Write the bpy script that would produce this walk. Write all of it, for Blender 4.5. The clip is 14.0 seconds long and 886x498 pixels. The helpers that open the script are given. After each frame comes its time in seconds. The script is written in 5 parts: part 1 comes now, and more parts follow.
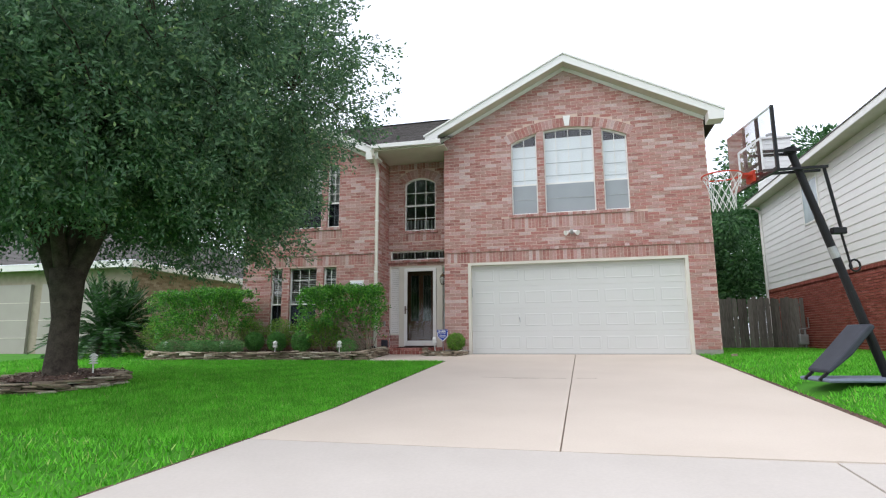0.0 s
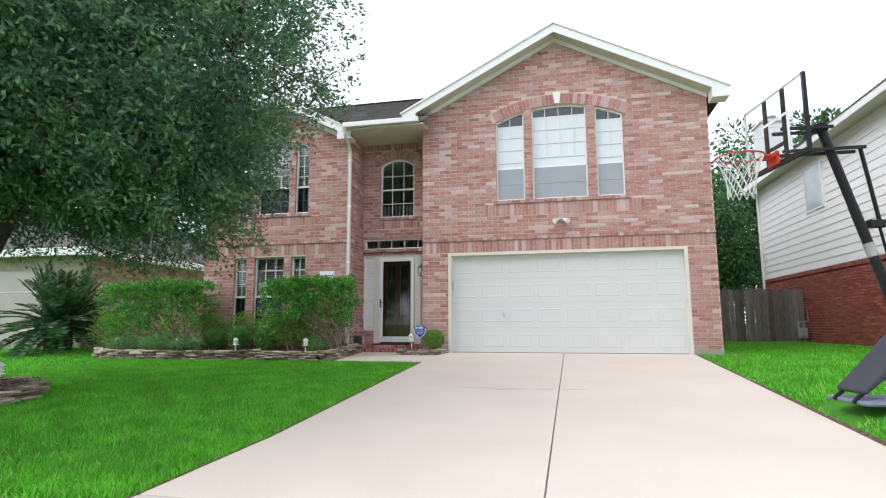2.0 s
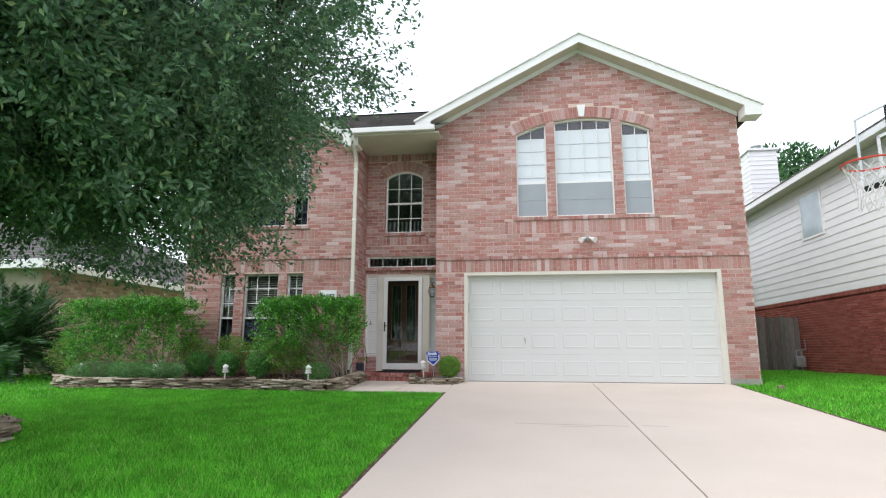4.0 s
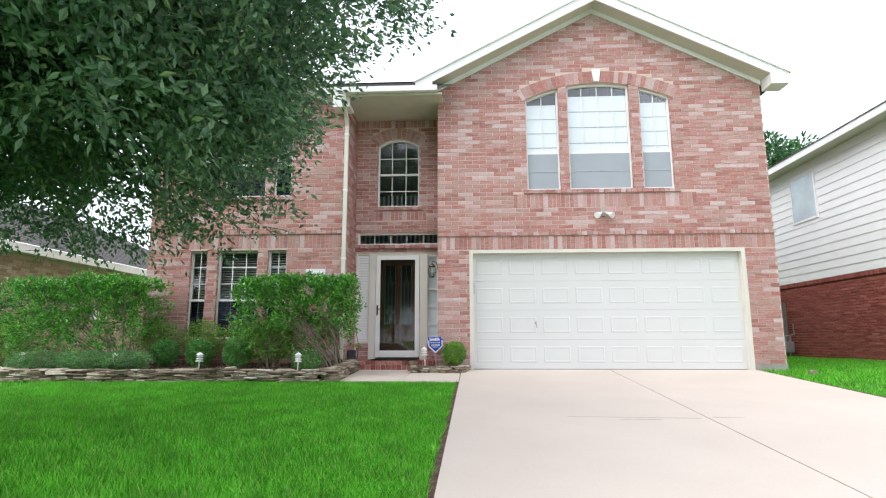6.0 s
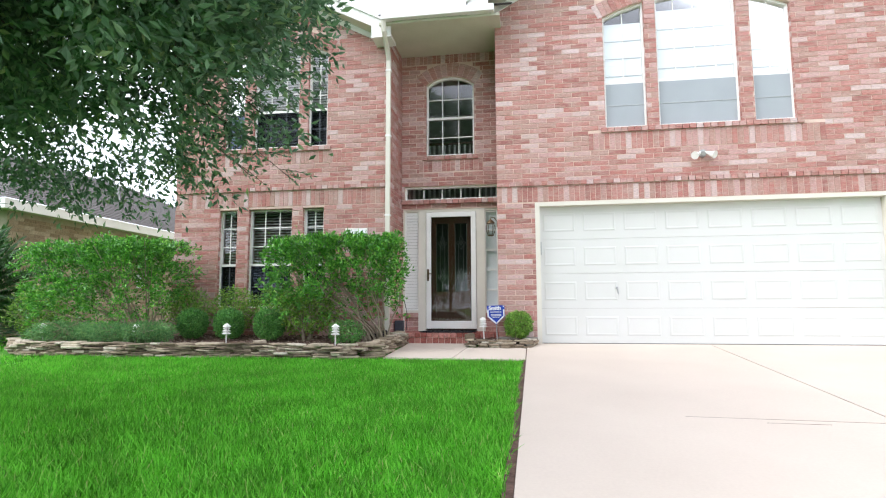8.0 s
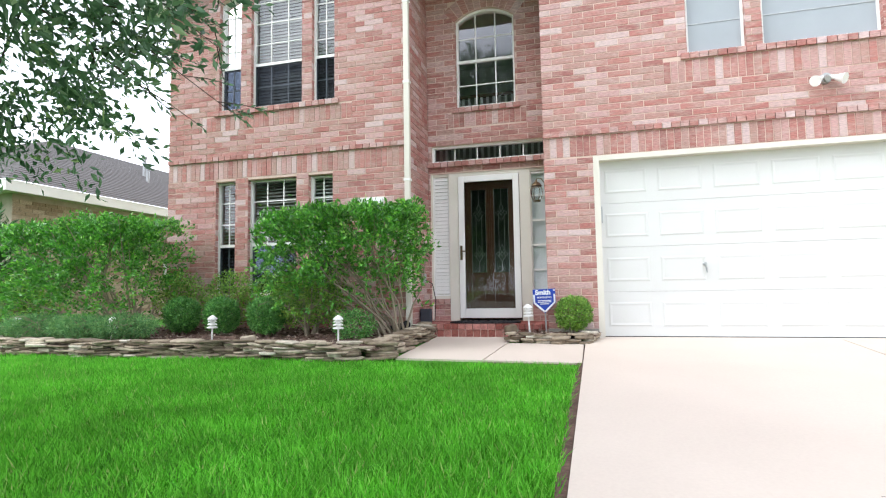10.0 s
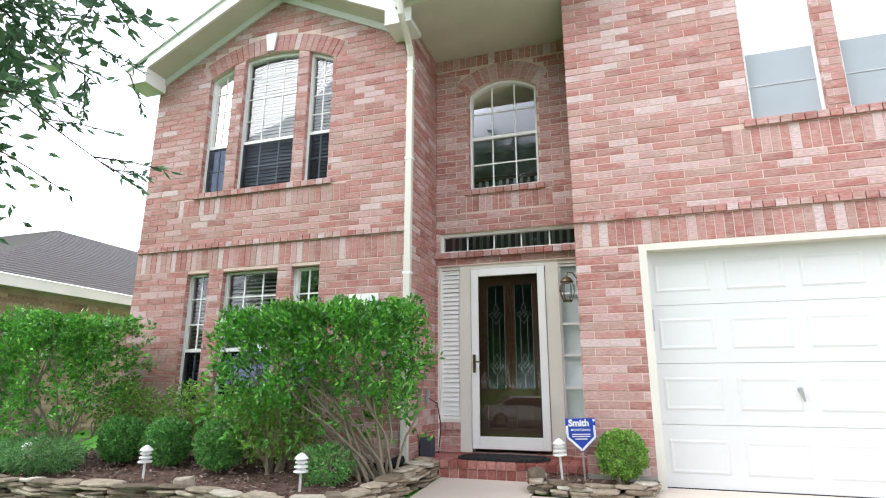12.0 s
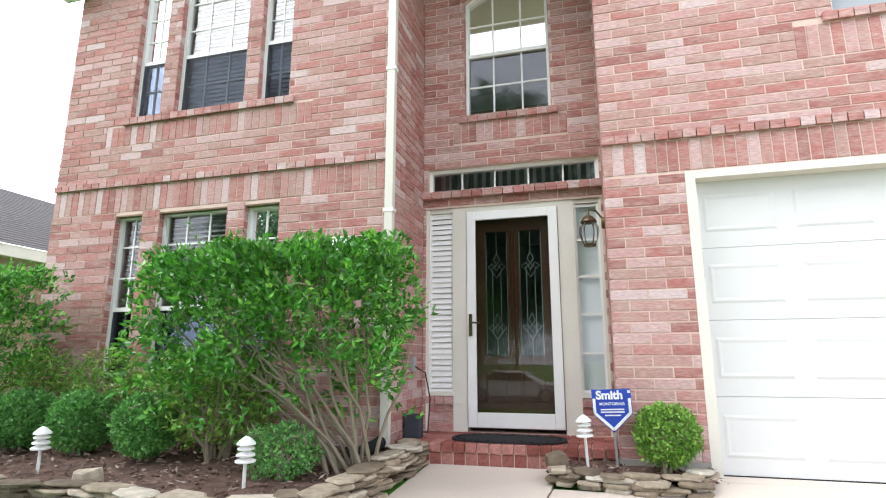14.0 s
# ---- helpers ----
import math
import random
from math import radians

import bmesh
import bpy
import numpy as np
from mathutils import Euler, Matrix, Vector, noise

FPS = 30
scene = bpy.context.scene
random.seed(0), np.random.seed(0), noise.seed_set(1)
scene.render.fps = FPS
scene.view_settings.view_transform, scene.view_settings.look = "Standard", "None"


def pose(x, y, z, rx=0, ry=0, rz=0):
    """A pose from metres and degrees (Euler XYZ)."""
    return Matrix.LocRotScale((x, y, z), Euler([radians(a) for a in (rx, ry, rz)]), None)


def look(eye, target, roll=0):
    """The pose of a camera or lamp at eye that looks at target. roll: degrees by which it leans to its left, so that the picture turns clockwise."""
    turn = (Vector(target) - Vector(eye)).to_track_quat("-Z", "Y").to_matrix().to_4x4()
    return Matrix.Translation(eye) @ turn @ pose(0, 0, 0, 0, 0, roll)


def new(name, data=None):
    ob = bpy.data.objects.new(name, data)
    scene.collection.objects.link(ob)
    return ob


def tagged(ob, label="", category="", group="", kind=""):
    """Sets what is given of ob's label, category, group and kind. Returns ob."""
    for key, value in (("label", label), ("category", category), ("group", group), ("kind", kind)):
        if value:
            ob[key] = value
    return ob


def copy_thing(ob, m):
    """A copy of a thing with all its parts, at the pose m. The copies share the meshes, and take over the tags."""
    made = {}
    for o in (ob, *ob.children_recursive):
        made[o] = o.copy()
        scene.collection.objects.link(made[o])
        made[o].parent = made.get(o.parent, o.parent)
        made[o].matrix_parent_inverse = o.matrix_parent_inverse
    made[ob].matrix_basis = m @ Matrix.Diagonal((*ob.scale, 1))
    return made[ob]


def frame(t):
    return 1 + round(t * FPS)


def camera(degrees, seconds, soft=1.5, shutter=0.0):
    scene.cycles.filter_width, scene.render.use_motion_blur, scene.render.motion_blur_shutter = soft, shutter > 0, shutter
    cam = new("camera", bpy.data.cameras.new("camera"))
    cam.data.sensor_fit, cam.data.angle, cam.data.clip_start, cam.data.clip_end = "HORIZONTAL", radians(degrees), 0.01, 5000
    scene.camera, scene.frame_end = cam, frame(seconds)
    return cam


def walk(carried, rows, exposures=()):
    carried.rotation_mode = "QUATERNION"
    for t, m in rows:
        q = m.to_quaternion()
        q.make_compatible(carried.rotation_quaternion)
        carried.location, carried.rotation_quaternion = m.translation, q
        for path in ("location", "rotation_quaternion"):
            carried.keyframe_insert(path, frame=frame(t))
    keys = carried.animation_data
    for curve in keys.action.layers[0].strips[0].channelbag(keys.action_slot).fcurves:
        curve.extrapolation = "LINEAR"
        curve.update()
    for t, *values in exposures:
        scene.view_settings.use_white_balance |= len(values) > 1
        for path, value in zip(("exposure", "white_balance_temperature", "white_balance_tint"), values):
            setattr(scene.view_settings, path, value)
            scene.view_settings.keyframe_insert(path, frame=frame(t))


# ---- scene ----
cam = camera(77.3, 14.0, soft=1.15)
PATH = [
    (0, (2.495, -12.976, 0.333), (2.035, -11.057, 0.657), -0.3),
    (0.5, (2.569, -12.707, 0.442), (2.216, -10.738, 0.467), -0.3),
    (1, (2.705, -12.456, 0.532), (2.303, -10.499, 0.615), -0.3),
    (1.5, (2.676, -12.143, 0.537), (2.236, -10.199, 0.7), -0.2),
    (2, (2.507, -11.847, 0.617), (2.079, -9.912, 0.884), -0.2),
    (2.5, (2.222, -11.611, 0.63), (1.839, -9.674, 0.944), -0.1),
    (3, (1.87, -11.442, 0.65), (1.523, -9.505, 1.004), -0.1),
    (3.2, (1.717, -11.368, 0.663), (1.388, -9.428, 1.024), 0.1),
    (5.3, (0.202, -10.544, 0.502), (0.079, -8.578, 0.852), -0.1),
    (5.5, (0.138, -10.415, 0.502), (0.036, -8.448, 0.851), -0.0),
    (6, (0.049, -10.062, 0.522), (-0.055, -8.091, 0.846), -0.1),
    (6.5, (-0.044, -9.673, 0.522), (-0.151, -7.697, 0.808), -0.1),
    (7, (-0.048, -9.257, 0.563), (-0.172, -7.277, 0.813), -0.1),
    (7.5, (-0.057, -8.871, 0.526), (-0.288, -6.901, 0.779), -0.1),
    (8, (-0.084, -8.529, 0.542), (-0.395, -6.565, 0.753), -0.2),
    (8.5, (-0.074, -8.097, 0.563), (-0.461, -6.14, 0.706), -0.2),
    (8.7, (-0.071, -7.949, 0.559), (-0.483, -5.996, 0.692), -0.4),
    (10.8, (-0.031, -6.105, 0.628), (-0.591, -4.195, 0.82), -0.4),
    (11, (-0.057, -5.978, 0.68), (-0.625, -4.075, 0.913), -0.1),
    (11.5, (-0.096, -5.652, 0.804), (-0.694, -3.778, 1.166), -0.1),
    (12, (-0.179, -5.388, 0.848), (-0.781, -3.543, 1.33), 0.1),
    (12.5, (-0.336, -5.078, 0.917), (-0.941, -3.241, 1.429), 0.1),
    (13, (-0.49, -4.802, 0.857), (-1.07, -2.961, 1.381), 0.1),
    (13.5, (-0.581, -4.494, 0.849), (-1.142, -2.64, 1.346), 0.1),
    (14, (-0.665, -4.254, 0.753), (-1.196, -2.368, 1.157), 0.0),
]
walk(cam, [(t, look(eye, target, roll)) for t, eye, target, roll in PATH],
     [(0, 0.15, 6280, 12), (1.5, 0.36, 6280, 12), (3, 0.32, 6280, 12), (5.5, 0.55, 6280, 12), (6.5, 0.7, 6280, 12), (8, 0.9, 6280, 12), (11, 1.06, 6250, 12), (12.5, 1.03, 6250, 12), (14, 1.15, 6250, 12)])

# ---- light ----
world = bpy.data.worlds.new("overcast_sky")
scene.world = world
world.use_nodes = True
wn, wl = world.node_tree.nodes, world.node_tree.links
sky = wn.new("ShaderNodeTexSky")
sky.sky_type, sky.sun_disc = "NISHITA", False
sky.sun_elevation, sky.sun_rotation = radians(43), radians(235)
sky.air_density, sky.dust_density = 1.0, 1.0
haze = wn.new("ShaderNodeHueSaturation")
haze.inputs["Saturation"].default_value = 0.2
cloud = wn.new("ShaderNodeMix")
cloud.data_type = "RGBA"
cloud.inputs["Factor"].default_value = 0.75
cloud.inputs["B"].default_value = (9.3, 9.8, 10.8, 1)
wl.new(sky.outputs[0], haze.inputs["Color"])
wl.new(haze.outputs[0], cloud.inputs["A"])
wl.new(cloud.outputs["Result"], wn["Background"].inputs["Color"])
wn["Background"].inputs["Strength"].default_value = 0.15
sun = new("sun", bpy.data.lights.new("sun", "SUN"))
sun.data.energy, sun.data.angle, sun.data.color = 1.45, radians(45), (1.0, 0.98, 0.95)
sun.matrix_world = look((-16, -11.5, 18), (0, 0, 0))


# ---- materials ----
def material(name, color, rough=0.6, dark=None, scale=8.0, fine=90.0, bump=0.15, metal=0.0, spread=0.5, spec=0.3):
    """Colour mottled at two scales, with fine relief."""
    m = bpy.data.materials.new(name)
    m.use_nodes = True
    n, l = m.node_tree.nodes, m.node_tree.links
    p = n["Principled BSDF"]
    p.inputs["Roughness"].default_value, p.inputs["Metallic"].default_value = rough, metal
    p.inputs["Specular IOR Level"].default_value = spec
    dark = dark or tuple(c * 0.72 for c in color)
    co = n.new("ShaderNodeTexCoord")
    a, b = n.new("ShaderNodeTexNoise"), n.new("ShaderNodeTexNoise")
    a.inputs["Scale"].default_value, b.inputs["Scale"].default_value = scale, fine
    a.inputs["Detail"].default_value = 5
    for t in (a, b):
        l.new(co.outputs["Object"], t.inputs["Vector"])
    mix = n.new("ShaderNodeMath")
    mix.operation = "MULTIPLY_ADD"
    l.new(b.outputs["Fac"], mix.inputs[0])
    mix.inputs[1].default_value = 0.5
    l.new(a.outputs["Fac"], mix.inputs[2])
    r = n.new("ShaderNodeMapRange")
    r.inputs["From Min"].default_value, r.inputs["From Max"].default_value = 0.75 - spread / 2, 0.75 + spread / 2
    l.new(mix.outputs[0], r.inputs["Value"])
    c = n.new("ShaderNodeMix")
    c.data_type = "RGBA"
    c.inputs["A"].default_value, c.inputs["B"].default_value = (*dark, 1), (*color, 1)
    l.new(r.outputs["Result"], c.inputs["Factor"])
    l.new(c.outputs["Result"], p.inputs["Base Color"])
    if bump:
        bp = n.new("ShaderNodeBump")
        bp.inputs["Strength"].default_value, bp.inputs["Distance"].default_value = bump, 0.01
        l.new(mix.outputs[0], bp.inputs["Height"])
        l.new(bp.outputs[0], p.inputs["Normal"])
    return m


def varied(name, stops, rough=0.8, piece=False, fine=60.0, bump=0.3, streak=1.0, translucent=0.0, spec=0.25, blotch=0.0):
    """Each piece takes its own colour from the stops, with grain over it."""
    m = bpy.data.materials.new(name)
    m.use_nodes = True
    n, l = m.node_tree.nodes, m.node_tree.links
    p = n["Principled BSDF"]
    p.inputs["Roughness"].default_value = rough
    p.inputs["Specular IOR Level"].default_value = spec
    src = n.new("ShaderNodeObjectInfo").outputs["Random"] if piece else n.new("ShaderNodeNewGeometry").outputs["Random Per Island"]
    ramp = n.new("ShaderNodeValToRGB")
    el = ramp.color_ramp.elements
    while len(el) < len(stops):
        el.new(0.5)
    for e, (at, col) in zip(el, stops):
        e.position, e.color = at, (*col, 1)
    l.new(src, ramp.inputs["Fac"])
    co, mp, nz = n.new("ShaderNodeTexCoord"), n.new("ShaderNodeMapping"), n.new("ShaderNodeTexNoise")
    mp.inputs["Scale"].default_value = (1, 1, streak)
    nz.inputs["Scale"].default_value, nz.inputs["Detail"].default_value = fine, 4
    l.new(n.new("ShaderNodeNewGeometry").outputs["Position"], mp.inputs["Vector"])
    l.new(mp.outputs[0], nz.inputs["Vector"])
    g = n.new("ShaderNodeMapRange")
    g.inputs["From Min"].default_value, g.inputs["From Max"].default_value = 0.25, 0.75
    g.inputs["To Min"].default_value, g.inputs["To Max"].default_value = 0.68, 1.3
    l.new(nz.outputs["Fac"], g.inputs["Value"])
    mu = n.new("ShaderNodeMix")
    mu.data_type, mu.blend_type = "RGBA", "MULTIPLY"
    mu.inputs["Factor"].default_value = 1
    l.new(ramp.outputs["Color"], mu.inputs["A"])
    l.new(g.outputs["Result"], mu.inputs["B"])
    if blotch:
        bl, bg, bx = n.new("ShaderNodeTexNoise"), n.new("ShaderNodeMapRange"), n.new("ShaderNodeMix")
        bl.inputs["Scale"].default_value, bl.inputs["Detail"].default_value = 5.5, 6
        l.new(mp.outputs[0], bl.inputs["Vector"])
        bg.inputs["From Min"].default_value, bg.inputs["From Max"].default_value = 0.42, 0.72
        bg.inputs["To Max"].default_value = blotch
        l.new(bl.outputs["Fac"], bg.inputs["Value"])
        bx.data_type = "RGBA"
        bx.inputs["B"].default_value = (0.47, 0.37, 0.32, 1)
        l.new(bg.outputs["Result"], bx.inputs["Factor"])
        l.new(ramp.outputs["Color"], bx.inputs["A"])
        l.new(bx.outputs["Result"], mu.inputs["A"])
    l.new(mu.outputs["Result"], p.inputs["Base Color"])
    if bump:
        bp = n.new("ShaderNodeBump")
        bp.inputs["Strength"].default_value, bp.inputs["Distance"].default_value = bump, 0.006
        l.new(nz.outputs["Fac"], bp.inputs["Height"])
        l.new(bp.outputs[0], p.inputs["Normal"])
    if translucent:
        t, mx = n.new("ShaderNodeBsdfTranslucent"), n.new("ShaderNodeMixShader")
        l.new(mu.outputs["Result"], t.inputs["Color"])
        mx.inputs[0].default_value = translucent
        l.new(p.outputs[0], mx.inputs[1])
        l.new(t.outputs[0], mx.inputs[2])
        l.new(mx.outputs[0], n["Material Output"].inputs["Surface"])
    return m


def glass_material(name, tint=(1, 1, 1), rough=0.0, ior=1.5):
    m = bpy.data.materials.new(name)
    m.use_nodes = True
    n, l = m.node_tree.nodes, m.node_tree.links
    n.remove(n["Principled BSDF"])
    tr, gl, fr, mx = (n.new(k) for k in ("ShaderNodeBsdfTransparent", "ShaderNodeBsdfGlossy", "ShaderNodeFresnel", "ShaderNodeMixShader"))
    tr.inputs["Color"].default_value = (*tint, 1)
    gl.inputs["Roughness"].default_value = rough
    fr.inputs["IOR"].default_value = ior
    l.new(fr.outputs[0], mx.inputs[0])
    l.new(tr.outputs[0], mx.inputs[1])
    l.new(gl.outputs[0], mx.inputs[2])
    l.new(mx.outputs[0], n["Material Output"].inputs["Surface"])
    return m


BRICK = [(0.0, (0.301, 0.129, 0.113)), (0.2, (0.395, 0.161, 0.138)), (0.4, (0.432, 0.207, 0.184)), (0.58, (0.385, 0.23, 0.195)), (0.76, (0.47, 0.267, 0.249)), (0.9, (0.517, 0.345, 0.326)), (1.0, (0.573, 0.451, 0.442))]
brick_piece = varied("brick_single", BRICK, 0.9, True, 22, 0.5, 4.5, blotch=0.6)
brick_rest = varied("brick_run", BRICK, 0.9, False, 22, 0.5, 4.5, blotch=0.6)
NEARBRICK = [(0.0, (0.2, 0.05, 0.035)), (0.5, (0.27, 0.075, 0.055)), (1.0, (0.34, 0.11, 0.085))]
red_brick_rest = varied("red_brick_run", NEARBRICK, 0.9, False, 45, 0.4)
TAN = [(0.0, (0.27, 0.2, 0.14)), (0.5, (0.36, 0.28, 0.2)), (1.0, (0.48, 0.39, 0.3))]
tan_brick_rest = varied("tan_brick_run", TAN, 0.9, False, 45, 0.4)
mortar = material("mortar", (0.68, 0.53, 0.45), 0.95, (0.56, 0.41, 0.345), 6, 120, 0.3)
tan_mortar = material("tan_mortar", (0.42, 0.36, 0.28), 0.95, None, 6, 120, 0.3)
concrete = material("driveway_concrete", (0.67, 0.58, 0.49), 0.85, (0.58, 0.495, 0.415), 0.9, 55, 0.12, spread=0.7)
apron_concrete = material("apron_concrete", (0.6, 0.545, 0.49), 0.85, (0.51, 0.46, 0.41), 1.1, 40, 0.12, spread=0.7)
footing = material("footing_concrete", (0.4, 0.37, 0.33), 0.9)
joint_mat = material("joint_filler", (0.38, 0.31, 0.24), 0.95)
cream = material("cream_paint", (0.7, 0.665, 0.585), 0.5, (0.64, 0.605, 0.525), 3, 60, 0.05)
white = material("white_paint", (0.82, 0.81, 0.78), 0.45, (0.76, 0.75, 0.72), 3, 60, 0.04)
door_white = material("garage_door_paint", (0.648, 0.648, 0.628), 0.4, (0.624, 0.624, 0.599), 2, 70, 0.04)
# beige of the tan house's doors, darkened to hold the shade they stand in
beige_door_shaded = material("shaded_beige_paint", (0.4, 0.37, 0.33), 0.5, (0.36, 0.33, 0.29), 2, 60, 0.04)
soffit = material("soffit_paint", (0.62, 0.6, 0.5), 0.6, (0.55, 0.53, 0.43), 3, 40, 0.04)
shingle = varied("roof_shingle", [(0, (0.09, 0.085, 0.08)), (0.5, (0.14, 0.13, 0.125)), (1, (0.2, 0.19, 0.18))], 0.95, False, 80, 0.5)
dark_shingle = varied("dark_roof_shingle", [(0, (0.05, 0.045, 0.04)), (1, (0.1, 0.09, 0.085))], 0.95, False, 80, 0.5)
storm_glass_mat = glass_material("storm_glass", (0.9, 0.93, 0.93), 0.0, 1.6)
glass = glass_material("window_glass", (0.9, 0.93, 0.93), 0.0, 1.9)
clear = glass_material("clear_sheet", (0.93, 0.96, 0.97), 0.05, 1.1)
blind = material("blind_slat", (0.72, 0.73, 0.72), 0.5, None, 3, 60, 0.0)
shade_mat = material("white_shade", (0.85, 0.86, 0.88), 0.7, (0.8, 0.81, 0.83), 2, 50, 0.05)
mesh_screen = glass_material("dark_mesh_screen", (0.5, 0.53, 0.57), 0.3, 1.12)
screen_mat = material("insect_screen", (0.36, 0.385, 0.41), 0.8, (0.32, 0.345, 0.37), 2, 300, 0.1)
dark_room = material("interior_paint", (0.4, 0.38, 0.34), 0.9)
black = material("black_steel", (0.018, 0.018, 0.02), 0.45, None, 6, 80, 0.05, 0.3)
grey_plastic = material("grey_plastic", (0.05, 0.055, 0.07), 0.6, None, 5, 80, 0.1)
base_blue = material("grey_blue_plastic", (0.2, 0.23, 0.3), 0.6, None, 5, 80, 0.1)
rim_red = material("rim_red", (0.6, 0.06, 0.03), 0.45, None, 6, 60, 0.03)
net_white = material("net_cord", (0.75, 0.74, 0.72), 0.8)
wood_door = material("stained_wood", (0.102, 0.0374, 0.0177), 0.35, (0.0775, 0.0284, 0.0129), 5, 60, 0.1)
leaded = glass_material("leaded_glass", (0.35, 0.42, 0.42), 0.12, 1.6)
lead = material("lead_came", (0.35, 0.36, 0.34), 0.4, None, 6, 60, 0.05, 0.7)
bronze = material("aged_bronze", (0.16, 0.115, 0.065), 0.4, None, 8, 60, 0.05, 0.8)
steel = material("galvanised_steel", (0.45, 0.46, 0.46), 0.45, None, 8, 60, 0.05, 0.7)
sign_blue = material("sign_blue", (0.02, 0.06, 0.42), 0.35, None, 3, 50, 0.0)
sign_white = material("sign_white", (0.85, 0.86, 0.88), 0.4, None, 3, 50, 0.0)
rubber = material("black_rubber", (0.02, 0.02, 0.022), 0.85, None, 20, 150, 0.3)
bark = material("oak_bark", (0.1, 0.08, 0.065), 0.95, (0.035, 0.028, 0.022), 9, 45, 1.0)
twig = material("shrub_stem", (0.3, 0.25, 0.18), 0.9, None, 9, 60, 0.5)
mulch = material("bark_mulch", (0.18, 0.108, 0.081), 0.95, (0.054, 0.0324, 0.0252), 14, 60, 1.0)
soil = material("lawn_soil", (0.075, 0.27, 0.018), 0.95, (0.05, 0.19, 0.012), 2.5, 60, 0.6)
asphalt = material("asphalt", (0.06, 0.06, 0.06), 0.9, None, 3, 150, 0.4)
stone_piece = varied("flagstone_single", [(0, (0.142, 0.109, 0.0764)), (0.4, (0.273, 0.218, 0.153)), (0.8, (0.415, 0.349, 0.262)), (1, (0.546, 0.502, 0.415))], 0.9, True, 18, 0.8)
grass_mat = varied("grass_blade", [(0, (0.059, 0.259, 0.0138)), (0.5, (0.136, 0.518, 0.0322)), (0.95, (0.236, 0.66, 0.069)), (1, (0.496, 0.54, 0.196))], 0.6, False, 3, 0, 1, 0.35)
oak_leaf = varied("oak_leaf", [(0, (0.0551, 0.126, 0.0634)), (0.5, (0.0991, 0.206, 0.101)), (0.9, (0.167, 0.298, 0.144)), (1, (0.265, 0.39, 0.144))], 0.5, False, 5, 0, 1, 0.38, 0.6)
hedge_leaf = varied("hedge_leaf", [(0, (0.0467, 0.169, 0.0215)), (0.5, (0.0888, 0.312, 0.0389)), (0.85, (0.157, 0.468, 0.0488)), (1, (0.311, 0.624, 0.087))], 0.3, False, 5, 0, 1, 0.3, 0.6)
box_leaf = varied("boxwood_leaf", [(0, (0.0601, 0.19, 0.0429)), (0.5, (0.12, 0.343, 0.0772)), (1, (0.239, 0.515, 0.12))], 0.45, False, 5, 0, 1, 0.25, 0.5)
lime_leaf = varied("lime_leaf", [(0, (0.0867, 0.198, 0.0309)), (0.5, (0.174, 0.358, 0.0557)), (1, (0.347, 0.52, 0.099))], 0.45, False, 5, 0, 1, 0.3, 0.4)
juniper_leaf = varied("juniper_spray", [(0, (0.0732, 0.191, 0.0659)), (0.5, (0.147, 0.336, 0.117)), (1, (0.249, 0.44, 0.147))], 0.6, False, 5, 0, 1, 0.2)
palm_leaf = varied("sago_leaf", [(0, (0.0135, 0.054, 0.0135)), (0.5, (0.027, 0.099, 0.018)), (1, (0.054, 0.171, 0.027))], 0.4, False, 5, 0, 1, 0.2, 0.5)
far_leaf = varied("far_leaf", [(0, (0.025, 0.08, 0.025)), (0.5, (0.05, 0.14, 0.045)), (1, (0.1, 0.22, 0.07))], 0.5, False, 5, 0, 1, 0.25, 0.4)
siding = material("lap_siding_paint", (0.82, 0.81, 0.8), 0.6, (0.77, 0.76, 0.75), 2, 50, 0.06)
fence_wood = varied("weathered_picket", [(0, (0.0825, 0.075, 0.0638)), (0.5, (0.143, 0.128, 0.112)), (1, (0.203, 0.188, 0.165))], 0.95, True, 30, 0.5, 0.15)


# ---- mesh helpers ----
def box(bm, x0, x1, y0, y1, z0, z1):
    v = [bm.verts.new(p) for p in ((x0, y0, z0), (x1, y0, z0), (x1, y1, z0), (x0, y1, z0), (x0, y0, z1), (x1, y0, z1), (x1, y1, z1), (x0, y1, z1))]
    for f in ((3, 2, 1, 0), (4, 5, 6, 7), (0, 1, 5, 4), (1, 2, 6, 5), (2, 3, 7, 6), (3, 0, 4, 7)):
        bm.faces.new([v[i] for i in f])
    return v


def prism(bm, pts, y0, y1):
    """A polygon of (x, z) points, extruded from y0 to y1."""
    a = [bm.verts.new((x, y0, z)) for x, z in pts]
    b = [bm.verts.new((x, y1, z)) for x, z in pts]
    n = len(pts)
    bm.faces.new(a)
    bm.faces.new(b[::-1])
    for i in range(n):
        bm.faces.new((a[i], b[i], b[(i + 1) % n], a[(i + 1) % n]))


def bar(bm, p, q, w, d=None):
    """A square bar from p to q."""
    p, q = Vector(p), Vector(q)
    d = d or w
    ax = (q - p).normalized()
    up = Vector((0, 1, 0)) if abs(ax.y) < 0.9 else Vector((1, 0, 0))
    s = ax.cross(up).normalized()
    t = s.cross(ax)
    vs = []
    for c in (p, q):
        vs += [bm.verts.new(c + s * i * w / 2 + t * j * d / 2) for i, j in ((-1, -1), (1, -1), (1, 1), (-1, 1))]
    for f in ((3, 2, 1, 0), (4, 5, 6, 7), (0, 1, 5, 4), (1, 2, 6, 5), (2, 3, 7, 6), (3, 0, 4, 7)):
        bm.faces.new([vs[i] for i in f])


